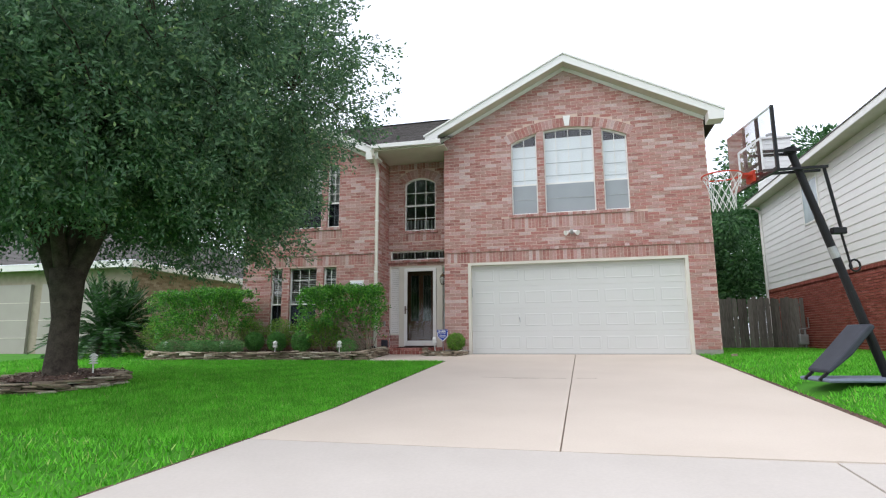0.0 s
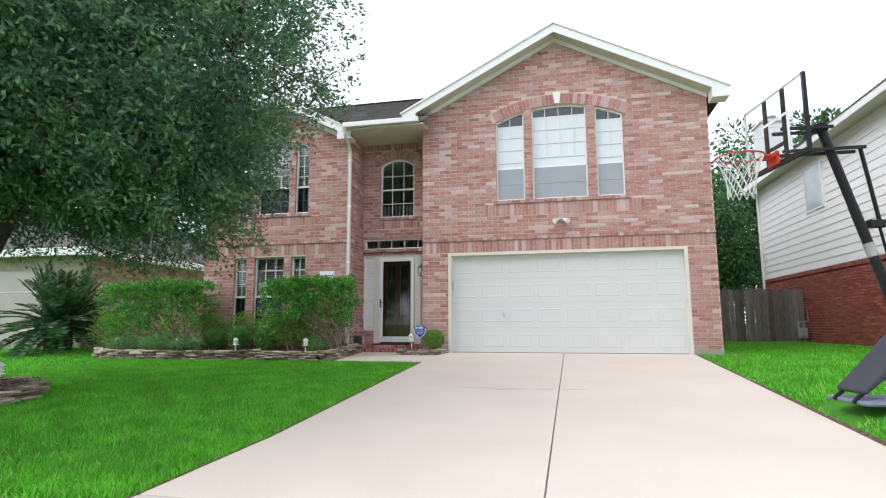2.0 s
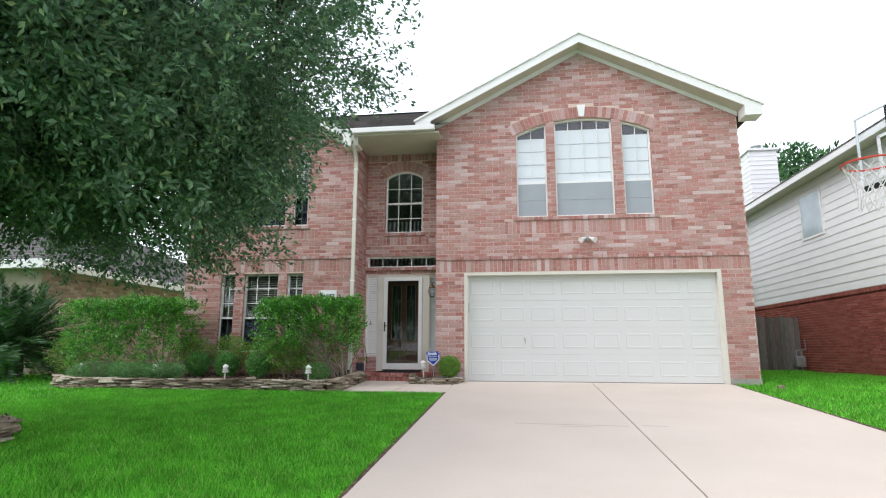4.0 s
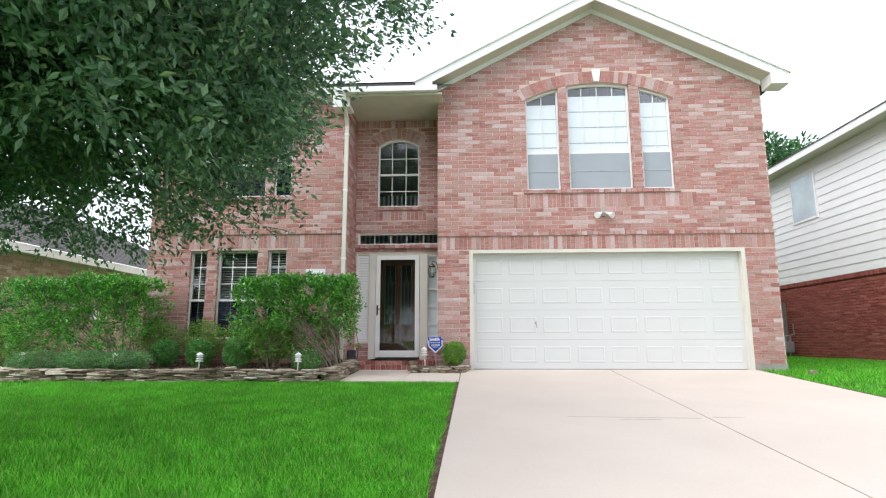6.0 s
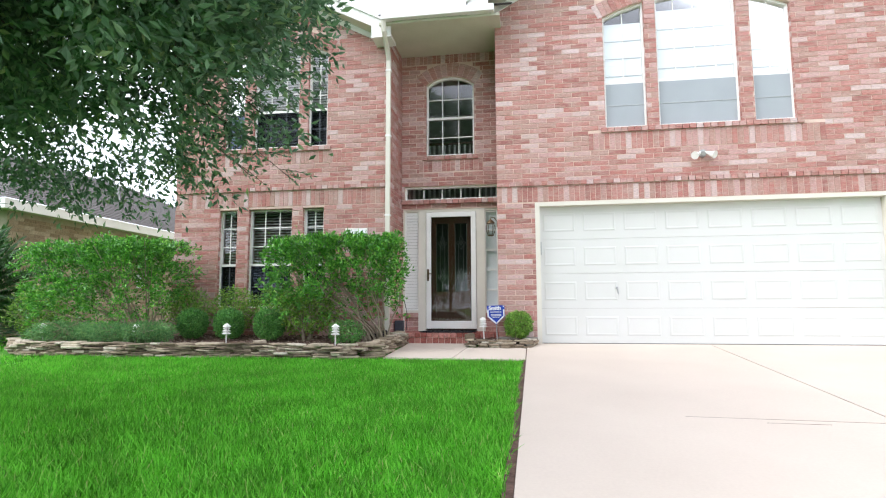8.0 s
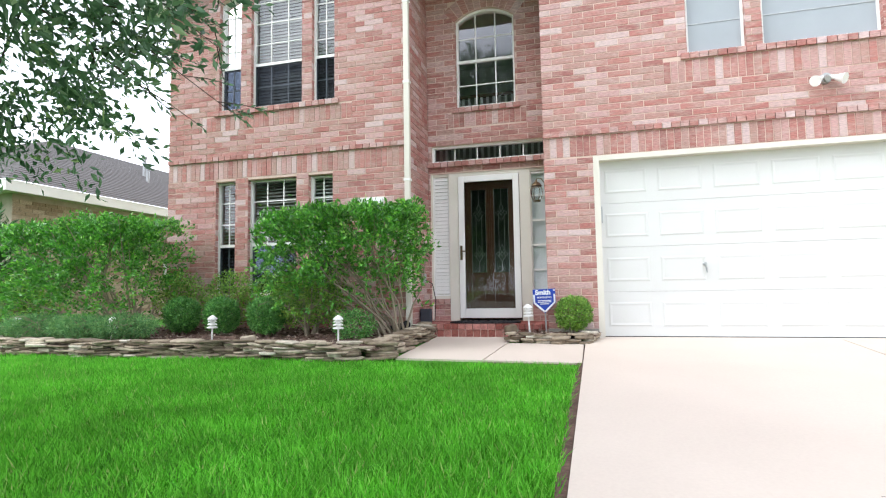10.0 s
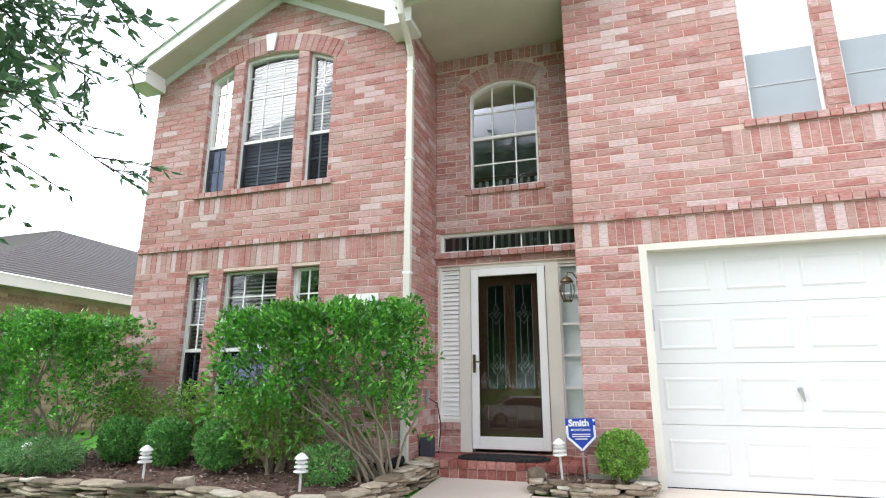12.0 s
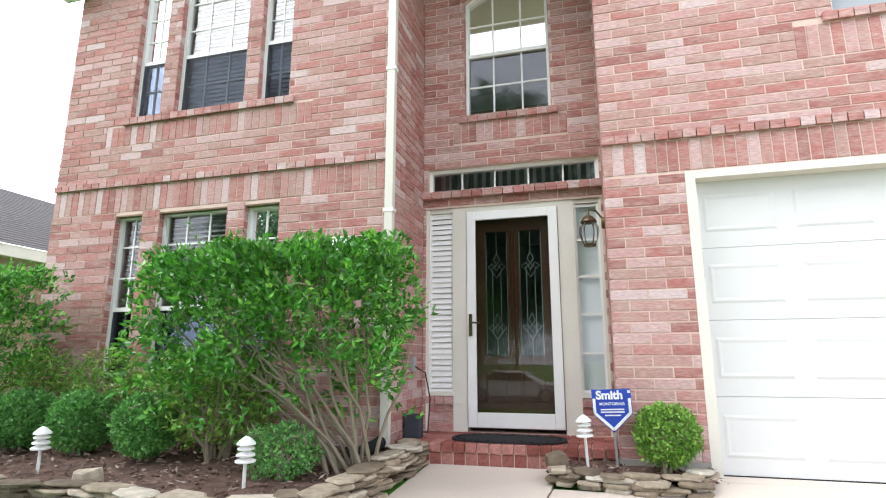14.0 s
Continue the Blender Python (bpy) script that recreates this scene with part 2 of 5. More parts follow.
def tube(bm, pts, radii, n=8):
    rings = []
    pts = [Vector(p) for p in pts]
    for i, p in enumerate(pts):
        ax = (pts[min(i + 1, len(pts) - 1)] - pts[max(i - 1, 0)]).normalized()
        s = ax.orthogonal().normalized() if i == 0 else (rings_s - ax * rings_s.dot(ax)).normalized()
        rings_s = s
        t = ax.cross(s)
        rings.append([bm.verts.new(p + (s * math.cos(k * math.tau / n) + t * math.sin(k * math.tau / n)) * radii[i]) for k in range(n)])
    for a, b in zip(rings, rings[1:]):
        for k in range(n):
            bm.faces.new((a[k], a[(k + 1) % n], b[(k + 1) % n], b[k]))
    bm.faces.new(rings[0][::-1])
    bm.faces.new(rings[-1])


def lathe(bm, x, y, prof, n=16):
    rings = [[bm.verts.new((x + r * math.cos(k * math.tau / n), y + r * math.sin(k * math.tau / n), z)) for k in range(n)] for r, z in prof]
    for a, b in zip(rings, rings[1:]):
        for k in range(n):
            bm.faces.new((a[k], a[(k + 1) % n], b[(k + 1) % n], b[k]))
    bm.faces.new(rings[0][::-1])
    bm.faces.new(rings[-1])


def mesh_of(name, bm, mat, smooth=False):
    bmesh.ops.recalc_face_normals(bm, faces=bm.faces[:])
    me = bpy.data.meshes.new(name)
    bm.to_mesh(me)
    bm.free()
    me.materials.append(mat)
    if smooth:
        me.shade_smooth()
    return me


def part(name, bm, mat, parent=None, label="", smooth=False, bevel=0.0):
    ob = new(name, mesh_of(name, bm, mat, smooth))
    ob.parent = parent
    if label:
        tagged(ob, label)
    if bevel:
        b = ob.modifiers.new("edge", "BEVEL")
        b.width, b.segments, b.limit_method = bevel, 2, "ANGLE"
    return ob


def thing(name, label, category, at=(0, 0, 0), group="", kind=""):
    ob = new(name)
    ob.empty_display_size = 0.1
    ob.location = at
    return tagged(ob, label, category, group, kind)


def structure(name, bm, mat, label, category, smooth=False):
    return tagged(part(name, bm, mat, smooth=smooth), label, category, kind="structure")


def numpy_mesh(name, verts, faces, mat):
    me = bpy.data.meshes.new(name)
    me.from_pydata(verts.reshape(-1, 3).tolist(), [], faces.tolist())
    me.materials.append(mat)
    return me


def leaf_mesh(name, centres, along, length, width, mat, rng):
    """One folded leaf of four corners at each centre, pointing along the given ways."""
    n = len(centres)
    along = along / np.linalg.norm(along, axis=1, keepdims=True)
    side = np.cross(along, rng.normal(size=(n, 3)))
    side /= np.linalg.norm(side, axis=1, keepdims=True) + 1e-9
    nrm = np.cross(along, side)
    ln = (length * rng.uniform(0.65, 1.3, n))[:, None]
    wd = (width * rng.uniform(0.7, 1.25, n))[:, None]
    v = np.stack([centres, centres + along * ln * 0.45 + side * wd * 0.5 + nrm * wd * 0.15, centres + along * ln, centres + along * ln * 0.45 - side * wd * 0.5 + nrm * wd * 0.15], 1)
    i = np.arange(n)[:, None] * 4
    return numpy_mesh(name, v, np.concatenate([i, i + 1, i + 2, i + 3], 1), mat)


def ground_z(x, y):
    """The lot falls to the street; the lawn by the hoop and round the oak lies a little higher."""
    rise = 0.16 * min(max((x - 4.97) / 0.4, 0.0), 1.0) * min(max((-1.0 - y) / 1.5, 0.0), 1.0) * min(max((y + 12) / 3, 0), 1)
    mound = 0.15 * math.exp(-((x + 4.6) / 2.2) ** 2 - ((y + 6.3) / 2.0) ** 2)
    return (0.06 * min(y + 0.1, 0.0) if y > -17 else -1.02) + rise + mound


# ---- brick walls ----
COURSE, LONG = 0.0785, 0.262


class Arch:
    def __init__(self, cx, top, rise, half):
        self.r = (half * half + rise * rise) / (2 * rise)
        self.cx, self.cz, self.half = cx, top - self.r, half

    def top(self, x):
        d = min(abs(x - self.cx), self.half)
        return self.cz + math.sqrt(self.r ** 2 - d ** 2)


def wall_backing(name, x0, x1, z0, top, holes, y0, y1, mat, label):
    """A wall between y0 and y1 with openings through it; top is a function of x; a hole is (xa, xb, za, zb or Arch)."""
    xs = {x0, x1}
    for xa, xb, za, zb in holes:
        xs |= {xa, xb}
        if isinstance(zb, Arch):
            xs |= {xa + (xb - xa) * i / 8 for i in range(1, 8)}
    xs |= {x0 + (x1 - x0) * 0.5}
    xs = sorted(xs)
    bm = bmesh.new()
    for a, b in zip(xs, xs[1:]):
        if b - a < 1e-4:
            continue
        mid = (a + b) / 2
        here = sorted((h for h in holes if h[0] < mid < h[1]), key=lambda h: h[2])
        lo = (z0, z0)
        for xa, xb, za, zb in here:
            if za > lo[0] + 1e-4:
                prism(bm, [(a, lo[0]), (b, lo[1]), (b, za), (a, za)], y0, y1)
            lo = (zb.top(a), zb.top(b)) if isinstance(zb, Arch) else (zb, zb)
        prism(bm, [(a, lo[0]), (b, lo[1]), (b, top(b)), (a, top(a))], y0, y1)
    return structure(name, bm, mat, label, "wall")


def brick_layout(x0, x1, z0, top, holes, bands, rng):
    """Rectangles (xa, xb, za, zb) of running bond round the holes, with upright bricks in the bands."""
    out = []
    nz = int((top((x0 + x1) / 2) - z0) / COURSE) + 1
    for k in range(nz):
        za, zb = z0 + k * COURSE + 0.005, z0 + (k + 1) * COURSE - 0.005
        zm = (za + zb) / 2
        free = [(x0, x1)]
        cuts = []
        for xa, xb, ha, hb in holes:
            if isinstance(hb, Arch):
                ro = hb.r + 0.25
                ztop = hb.cz + ro
                if za < ztop and zb > ha:
                    h = hb.half
                    if zm > hb.top(hb.cx + hb.half):
                        h = min(math.sqrt(max(ro * ro - (za - hb.cz) ** 2, 0)), hb.half * (zm - hb.cz) / (hb.top(hb.cx + hb.half) - hb.cz) + 0.012)
                    cuts.append((max(hb.cx - h, xa - 0.14), min(hb.cx + h, xb + 0.14)) if zm > hb.top(hb.cx + hb.half) else (xa, xb))
            elif za < hb - 0.002 and zb > ha + 0.002:
                cuts.append((xa, xb))
        for xa, xb, ba, bb in bands:
            if za < bb - 0.01 and zb > ba + 0.01:
                cuts.append((xa, xb))
        for ca, cb in cuts:
            nf = []
            for fa, fb in free:
                if cb <= fa or ca >= fb:
                    nf.append((fa, fb))
                else:
                    if ca > fa:
                        nf.append((fa, ca))
                    if cb < fb:
                        nf.append((cb, fb))
            free = nf
        lim = [x for x in np.arange(x0, x1, 0.02) if top(x) > zb]
        if not lim:
            break
        la, lb = min(lim), max(lim) + 0.02
        for fa, fb in free:
            fa, fb = max(fa, la), min(fb, lb)
            x = x0 + (0.5 if k % 2 else 0.0) * LONG + math.floor((fa - x0) / LONG - 1) * LONG
            while x < fb:
                a, b = max(x, fa) + (0.005 if x > fa else 0), min(x + LONG, fb) - (0.005 if x + LONG < fb else 0)
                if b - a > 0.02:
                    out.append((a, b, za, zb))
                x += LONG
    for xa, xb, ba, bb in bands:
        n = max(1, round((xb - xa) / COURSE))
        w = (xb - xa) / n
        out += [(xa + i * w + 0.004, xa + (i + 1) * w - 0.004, ba + 0.004, bb - 0.004) for i in range(n)]
    return out


def lay_bricks(parent, rects, y, near, single, run, arches=(), proud=0.012):
    """The nearest bricks become pieces of their own, the rest one run."""
    rects = sorted(rects, key=lambda r: (r[0] + r[1] - 2 * near[0]) ** 2 + (r[2] + r[3] - 2 * near[1]) ** 2)
    kinds = {}
    for a, b, za, zb in rects[:290]:
        w, h = round(b - a, 3), round(zb - za, 3)
        if (w, h) not in kinds:
            bm = bmesh.new()
            e = 0.003
            f = [(-w / 2, -h / 2), (w / 2, -h / 2), (w / 2, h / 2), (-w / 2, h / 2)]
            back = [bm.verts.new((x, proud, z)) for x, z in f]
            mid = [bm.verts.new((x, e, z)) for x, z in f]
            front = [bm.verts.new((x - math.copysign(e, x), 0, z - math.copysign(e, z))) for x, z in f]
            for p, q in ((back, mid), (mid, front)):
                for i in range(4):
                    bm.faces.new((p[i], p[(i + 1) % 4], q[(i + 1) % 4], q[i]))
            bm.faces.new(front)
            kinds[w, h] = mesh_of("brick", bm, single)
        ob = new("brick", kinds[w, h])
        ob.parent = parent
        ob.location = ((a + b) / 2, y + random.uniform(-0.002, 0.002), (za + zb) / 2)
    bm = bmesh.new()
    for a, b, za, zb in rects[290:]:
        d = random.uniform(-0.002, 0.002)
        box(bm, a, b, y + d, y + proud, za, zb)
    for arch in arches:
        n = int(2 * arch.half / 0.075)
        lim = math.asin(min(1, arch.half / arch.r)) + 0.02
        for i in range(n):
            t0, t1 = -lim + 2 * lim * i / n + 0.004 / arch.r, -lim + 2 * lim * (i + 1) / n - 0.004 / arch.r
            ra, rb = arch.r + 0.004, arch.r + 0.235
            prism(bm, [(arch.cx + r * math.sin(t), arch.cz + r * math.cos(t)) for r, t in ((ra, t0), (ra, t1), (rb, t1), (rb, t0))], y - 0.004, y + proud)
    run_ob = part("brick_courses", bm, run, parent)
    tagged(run_ob, kind="stuff")

# ---- ground ----
def build_ground():
    xs = np.concatenate([[-900, -200, -60, -30], np.arange(-20, 20.1, 0.5), [30, 60, 200, 900]])
    ys = np.concatenate([[-900, -200, -60, -30, -22], np.arange(-17, 2.1, 0.5), [6, 12, 30, 60, 200, 900]])
    bm = bmesh.new()
    g = [[bm.verts.new((x, y, ground_z(x, y) - 0.03)) for y in ys] for x in xs]
    for i in range(len(xs) - 1):
        for j in range(len(ys) - 1):
            bm.faces.new((g[i][j], g[i + 1][j], g[i + 1][j + 1], g[i][j + 1]))
    structure("ground", bm, soil, "mown green lawn on gently sloping ground", "lawn")


def slab(bm, pts, thick=0.12, lift=0.0):
    top = [bm.verts.new((x, y, ground_z(x, y) + lift)) for x, y in pts]
    low = [bm.verts.new((x, y, ground_z(x, y) + lift - thick)) for x, y in pts]
    bm.faces.new(top)
    bm.faces.new(low[::-1])
    n = len(pts)
    for i in range(n):
        bm.faces.new((top[i], low[i], low[(i + 1) % n], top[(i + 1) % n]))


EDGE_Y = (-17, -10.2, -8.5, -7.0, -0.1)
EDGE_W = (-1.0, -0.5, -0.31, -0.19, -0.15)
EDGE_E = (6.0, 5.5, 5.0, 4.99, 4.93)


def drive_edge(side, y, out=0.0):
    """The drive's west or east edge at y, moved outwards."""
    return np.interp(y, EDGE_Y, EDGE_W) - out if side < 0 else np.interp(y, EDGE_Y, EDGE_E) + out


def build_drive():
    bm = bmesh.new()
    slab(bm, [(-0.15, -0.1), (-0.19, -7.0), (-0.31, -8.5), (-0.31, -17), (4.9, -17), (4.9, -0.1)], 0.1, -0.02)
    drive = structure("driveway", bm, joint_mat, "pale concrete driveway with control joints", "driveway")
    for q in ([(-0.15, -0.1), (-0.19, -7.0), (-0.31, -8.5), (2.322, -8.5), (2.422, -0.1)], [(2.436, -0.1), (2.336, -8.5), (5.0, -8.5), (4.93, -0.1)]):
        bm = bmesh.new()
        slab(bm, q)
        part("slab", bm, concrete, drive)
    for pts in ([(-0.312, -8.515), (-0.5, -10.2), (-1.0, -17), (4.16, -17), (4.16, -8.515)], [(4.18, -8.515), (4.18, -17), (6.0, -17), (5.5, -10.2), (5.004, -8.515)]):
        bm = bmesh.new()
        slab(bm, pts)
        part("slab", bm, apron_concrete, drive)
    bm = bmesh.new()
    box(bm, 0.0, 4.93, -0.095, 0.14, -0.1, 0.0)
    part("slab", bm, concrete, drive)
    bm = bmesh.new()
    for p, q in (((1.0, -4.2), (2.3, -4.25)), ((1.5, -4.32), (1.9, -4.33)), ((2.44, -4.2), (2.75, -4.22))):
        bar(bm, (*p, ground_z(*p)), (*q, ground_z(*q)), 0.005, 0.004)
    part("hairline_crack", bm, joint_mat, drive)
    bm = bmesh.new()
    box(bm, -900, 900, -26, -17, -1.2, -1.0)
    structure("road", bm, asphalt, "grey street in front of the drive", "road")
    bm = bmesh.new()
    slab(bm, [(-2.0, 0.1), (-1.99, -1.46), (-1.1, -1.5), (-1.02, -0.45), (-1.02, 0.1)], 0.1, -0.01)
    walk_ob = structure("front_walk", bm, concrete, "short pale concrete walk to the front step", "path")
    bm = bmesh.new()
    slab(bm, [(-1.085, -1.5), (-0.17, -1.55), (-0.17, -0.45), (-1.005, -0.45)], 0.1, -0.01)
    part("slab", bm, concrete, walk_ob)


build_ground()
build_drive()
bm = bmesh.new()
for side, far in ((-1, -1.55), (1, -0.1)):
    for y0, y1 in ((-17, -10.2), (-10.2, -8.5), (-8.5, -7.0), (-7.0, far)):
        q = [(drive_edge(side, y, out), y) for y, out in ((y0, 0.003), (y0, 0.06), (y1, 0.06), (y1, 0.003))]
        slab(bm, q if side > 0 else q[::-1], 0.08, -0.01)
slab(bm, [(-1.1, -1.56), (-1.1, -0.45), (-0.151, -0.45), (-0.151, -1.56)], 0.08, -0.026)
structure("lawn_edge", bm, mulch, "bare brown soil strip along the drive", "soil")

# ---- house shell ----
GX0, GX1 = -0.58, 5.47
LX0, LX1 = -6.07, -2.29
RAKE = 0.515
rng = np.random.default_rng(4)
g_arch = Arch(2.45, 5.36, 0.31, 1.36)
l_arch = Arch(-4.295, 5.07, 0.24, 0.93)
r_arch = Arch(-1.43, 4.62, 0.16, 0.43)
g_top = lambda x: 6.92 - RAKE * abs(x - 2.44)
l_top = lambda x: 5.98 - RAKE * abs(x + 4.18)
flat_top = lambda x: 5.05
G_WIN = ((1.09, 1.72), (1.88, 3.05), (3.23, 3.8))
L_WIN = ((-5.22, -4.85), (-4.69, -3.87), (-3.72, -3.37))
A_WIN = ((-5.25, -4.92), (-4.72, -3.95), (-3.77, -3.4))
g_holes = [(0.0, 4.93, -0.2, 2.15)] + [(a, b, 3.27, g_arch) for a, b in G_WIN]
l_holes = [(a, b, 3.22, l_arch) for a, b in L_WIN] + [(a, b, 0.55, 2.19) for a, b in A_WIN]
r_holes = [(-1.86, -1.0, 3.18, r_arch), (-2.24, -0.6, 2.4, 2.65), (-2.26, -0.6, 0.15, 2.24)]
wall_g = wall_backing("wall_garage", GX0 + 0.008, GX1 - 0.004, -0.15, g_top, g_holes, 0.005, 0.2, mortar, "gabled red brick wall above the garage door")
wall_l = wall_backing("wall_left", LX0 + 0.004, LX1 - 0.008, -0.15, l_top, l_holes, 0.005, 0.2, mortar, "gabled red brick wall with tall windows")
wall_r = wall_backing("wall_entry", LX1, GX0, -0.15, flat_top, r_holes, 0.805, 1.0, mortar, "recessed red brick entry wall")

# side and back walls, ceiling over the recess, dark rooms behind the windows
bm = bmesh.new()
box(bm, LX0, LX0 + 0.2, 0.2, 11, -0.15, 5.2)
box(bm, GX1 - 0.2, GX1, 0.2, 11, -0.15, 5.3)
box(bm, LX0, GX1, 11, 11.2, -0.15, 5.2)
structure("wall_side", bm, mortar, "plain brick side and back walls", "wall")
bm = bmesh.new()
box(bm, LX1 - 0.2, LX1 - 0.008, 0.2, 1.0, -0.15, 5.05)
wall_rl = structure("wall_recess_west", bm, mortar, "brick return wall beside the entry", "wall")
bm = bmesh.new()
box(bm, GX0 + 0.008, GX0 + 0.2, 0.2, 1.0, -0.15, 5.05)
wall_rr = structure("wall_recess_east", bm, mortar, "brick return wall beside the entry", "wall")
for w, xface, sgn in ((wall_rl, LX1, 1), (wall_rr, GX0, -1)):
    cut = {}
    for k in range(65):
        za, zb = -0.1 + k * COURSE + 0.005, -0.1 + (k + 1) * COURSE - 0.005
        if zb > 5.03:
            break
        y = 0.0 if k % 2 else -0.13
        while y < 0.8:
            a, b = max(y, 0.001) + 0.004, min(y + LONG, 0.8) - 0.004
            if b - a > 0.03:
                ln = round(b - a, 3)
                if ln not in cut:
                    bm = bmesh.new()
                    box(bm, -0.006, 0.006, -ln / 2, ln / 2, -0.034, 0.034)
                    cut[ln] = mesh_of("brick", bm, brick_piece)
                ob = new("brick", cut[ln])
                ob.parent = w
                ob.location = (xface - sgn * 0.006, (a + b) / 2, (za + zb) / 2)
            y += LONG
bm = bmesh.new()
box(bm, LX0 + 0.2, GX1 - 0.2, 4.0, 4.05, -0.1, 5.1)
box(bm, LX0 + 0.2, -2.45, 1.1, 4.0, 2.5, 2.6)
box(bm, -0.45, GX1 - 0.2, 1.1, 4.0, 2.5, 2.6)
box(bm, -2.45, -0.45, 1.88, 4.0, 2.5, 2.62)
box(bm, LX0 + 0.2, GX1 - 0.2, 1.1, 4.0, 5.06, 5.1)
box(bm, LX0 + 0.2, GX1 - 0.2, 1.1, 4.0, -0.05, 0.0)
structure("interior", bm, dark_room, "dim rooms behind the windows", "room")
bm = bmesh.new()
box(bm, LX1 - 0.1, GX0 + 0.1, -0.4, 0.99, 5.02, 5.06)
structure("ceiling_recess", bm, soffit, "painted soffit over the entry recess", "soffit")
bm = bmesh.new()
for x0, x1 in ((GX0 - 0.006, 0.0), (4.93, GX1 + 0.006), (LX0 - 0.006, LX1)):
    box(bm, x0, x1, -0.012, 0.0, -0.2, 0.1)
structure("footing", bm, footing, "grey concrete foundation edge", "foundation")


# ---- roofs ----
def gable_front(cx, halves, apex, y, depth, name, label):
    """White rake boards, soffit and shingle slopes of one gable."""
    t = thing(name, label, "roof", kind="structure")
    for s, half in zip((-1, 1), halves):
        drop = RAKE * half
        bm = bmesh.new()
        prism(bm, [(cx, apex), (cx + s * half, apex - drop), (cx + s * half, apex - drop - 0.17), (cx, apex - 0.19)], y - 0.35, y - 0.32)
        part("rake_board", bm, white, t)
        bm = bmesh.new()
        prism(bm, [(cx, apex + 0.035), (cx + s * (half + 0.03), apex - drop + 0.02), (cx + s * (half + 0.03), apex - drop - 0.02), (cx, apex)], y - 0.38, y - 0.32)
        part("drip_edge", bm, white, t)
        bm = bmesh.new()
        prism(bm, [(cx, apex - 0.15), (cx + s * half, apex - drop - 0.15), (cx + s * half, apex - drop - 0.17), (cx, apex - 0.17)], y - 0.32, y + 0.01)
        part("soffit", bm, soffit, t)
        bm = bmesh.new()
        prism(bm, [(cx, apex - 0.17), (cx + s * half * 0.9, apex - drop * 0.9 - 0.17), (cx + s * half * 0.9, apex - drop * 0.9 - 0.26), (cx, apex - 0.26)], y - 0.03, y - 0.002)
        part("frieze_board", bm, white, t)
        bm = bmesh.new()
        x0, x1 = sorted((cx + s * half, cx + s * (half - 0.32)))
        hi0, hi1 = (-0.17, -0.17 + RAKE * 0.32) if s < 0 else (-0.17 + RAKE * 0.32, -0.17)
        prism(bm, [(x0, apex - drop + hi0), (x1, apex - drop + hi1), (x1, apex - drop - 0.21), (x0, apex - drop - 0.21)], y - 0.349, y - 0.004)
        part("return", bm, white, t)
        bm = bmesh.new()
        n = max(3, int(half / 0.16))
        for i in range(n):
            u0, u1 = half * i / n, half * (i + 1) / n + 0.03
            z0, z1 = apex - RAKE * u0, apex - RAKE * u1
            prism(bm, [(cx + s * u0, z0 + 0.03), (cx + s * u1, z1 + 0.045), (cx + s * u1, z1 + 0.03), (cx + s * u0, z0 + 0.015)], y - 0.32, y + depth)
        part("shingles", bm, dark_shingle, t)
    return t


gable_front(2.42, (3.4, 3.4), 7.06, 0, 7, "roof_garage", "gable roof with white rake boards")
gable_front(-4.18, (2.12, 1.97), 6.07, 0, 5, "roof_left", "small gable roof with white rake boards")
bm = bmesh.new()
for i in range(34):
    y0, y1 = -0.45 + i * 0.17, -0.45 + (i + 1) * 0.17 + 0.02
    z0, z1 = 5.17 + i * 0.17 * 0.5, 5.17 + (i + 1) * 0.17 * 0.5 + 0.01
    x = LX0 - 0.3
    while x < GX1 - 0.5:
        w = random.uniform(0.25, 0.4)
        vs = [bm.verts.new(p) for p in ((x, y0, z0), (x + w, y0, z0), (x + w, y1, z1), (x, y1, z1), (x, y0, z0 + 0.012), (x + w, y0, z0 + 0.012))]
        bm.faces.new((vs[4], vs[5], vs[2], vs[3]))
        bm.faces.new((vs[0], vs[1], vs[5], vs[4]))
        x += w
# the part in front of the gables is only over the recess
for f in [f for f in bm.faces if f.calc_center_median().y < (0.25 if f.calc_center_median().x < -2 else 2.2) and not (LX1 - 0.2 < f.calc_center_median().x < GX0 + 0.2)]:
    bm.faces.remove(f)
structure("roof_main", bm, dark_shingle, "dark grey shingle main roof slope", "roof")
bm = bmesh.new()
vs = [bm.verts.new(p) for p in ((LX0 - 0.3, 5.3, 8.1), (GX1 + 0.3, 5.3, 8.1), (GX1 + 0.3, 11.5, 5.1), (LX0 - 0.3, 11.5, 5.1))]
bm.faces.new(vs)
for x in (LX0, GX1):
    bm.faces.new([bm.verts.new(p) for p in ((x, 0.3, 5.1), (x, 5.3, 8.05), (x, 11.2, 5.1))])
structure("roof_back", bm, dark_shingle, "dark grey shingle rear roof slope", "roof")
gutter = thing("gutter", "white metal gutter with downspout on the entry corner", "gutter")
bm = bmesh.new()
prism(bm, [(LX1 - 0.05, 5.06), (GX0 + 0.02, 5.06), (GX0 + 0.02, 5.17), (LX1 - 0.05, 5.17)], -0.5, -0.4)
part("trough", bm, white, gutter, bevel=0.01)
bm = bmesh.new()
tube(bm, [(LX1 - 0.02, -0.45, 5.08), (LX1 - 0.02, -0.4, 4.92), (LX1 - 0.03, -0.12, 4.72), (LX1 - 0.03, -0.045, 4.6)], [0.042] * 4, 8)
box(bm, LX1 - 0.065, LX1 + 0.005, -0.07, -0.01, 0.12, 4.62)
part("downspout", bm, cream, gutter)
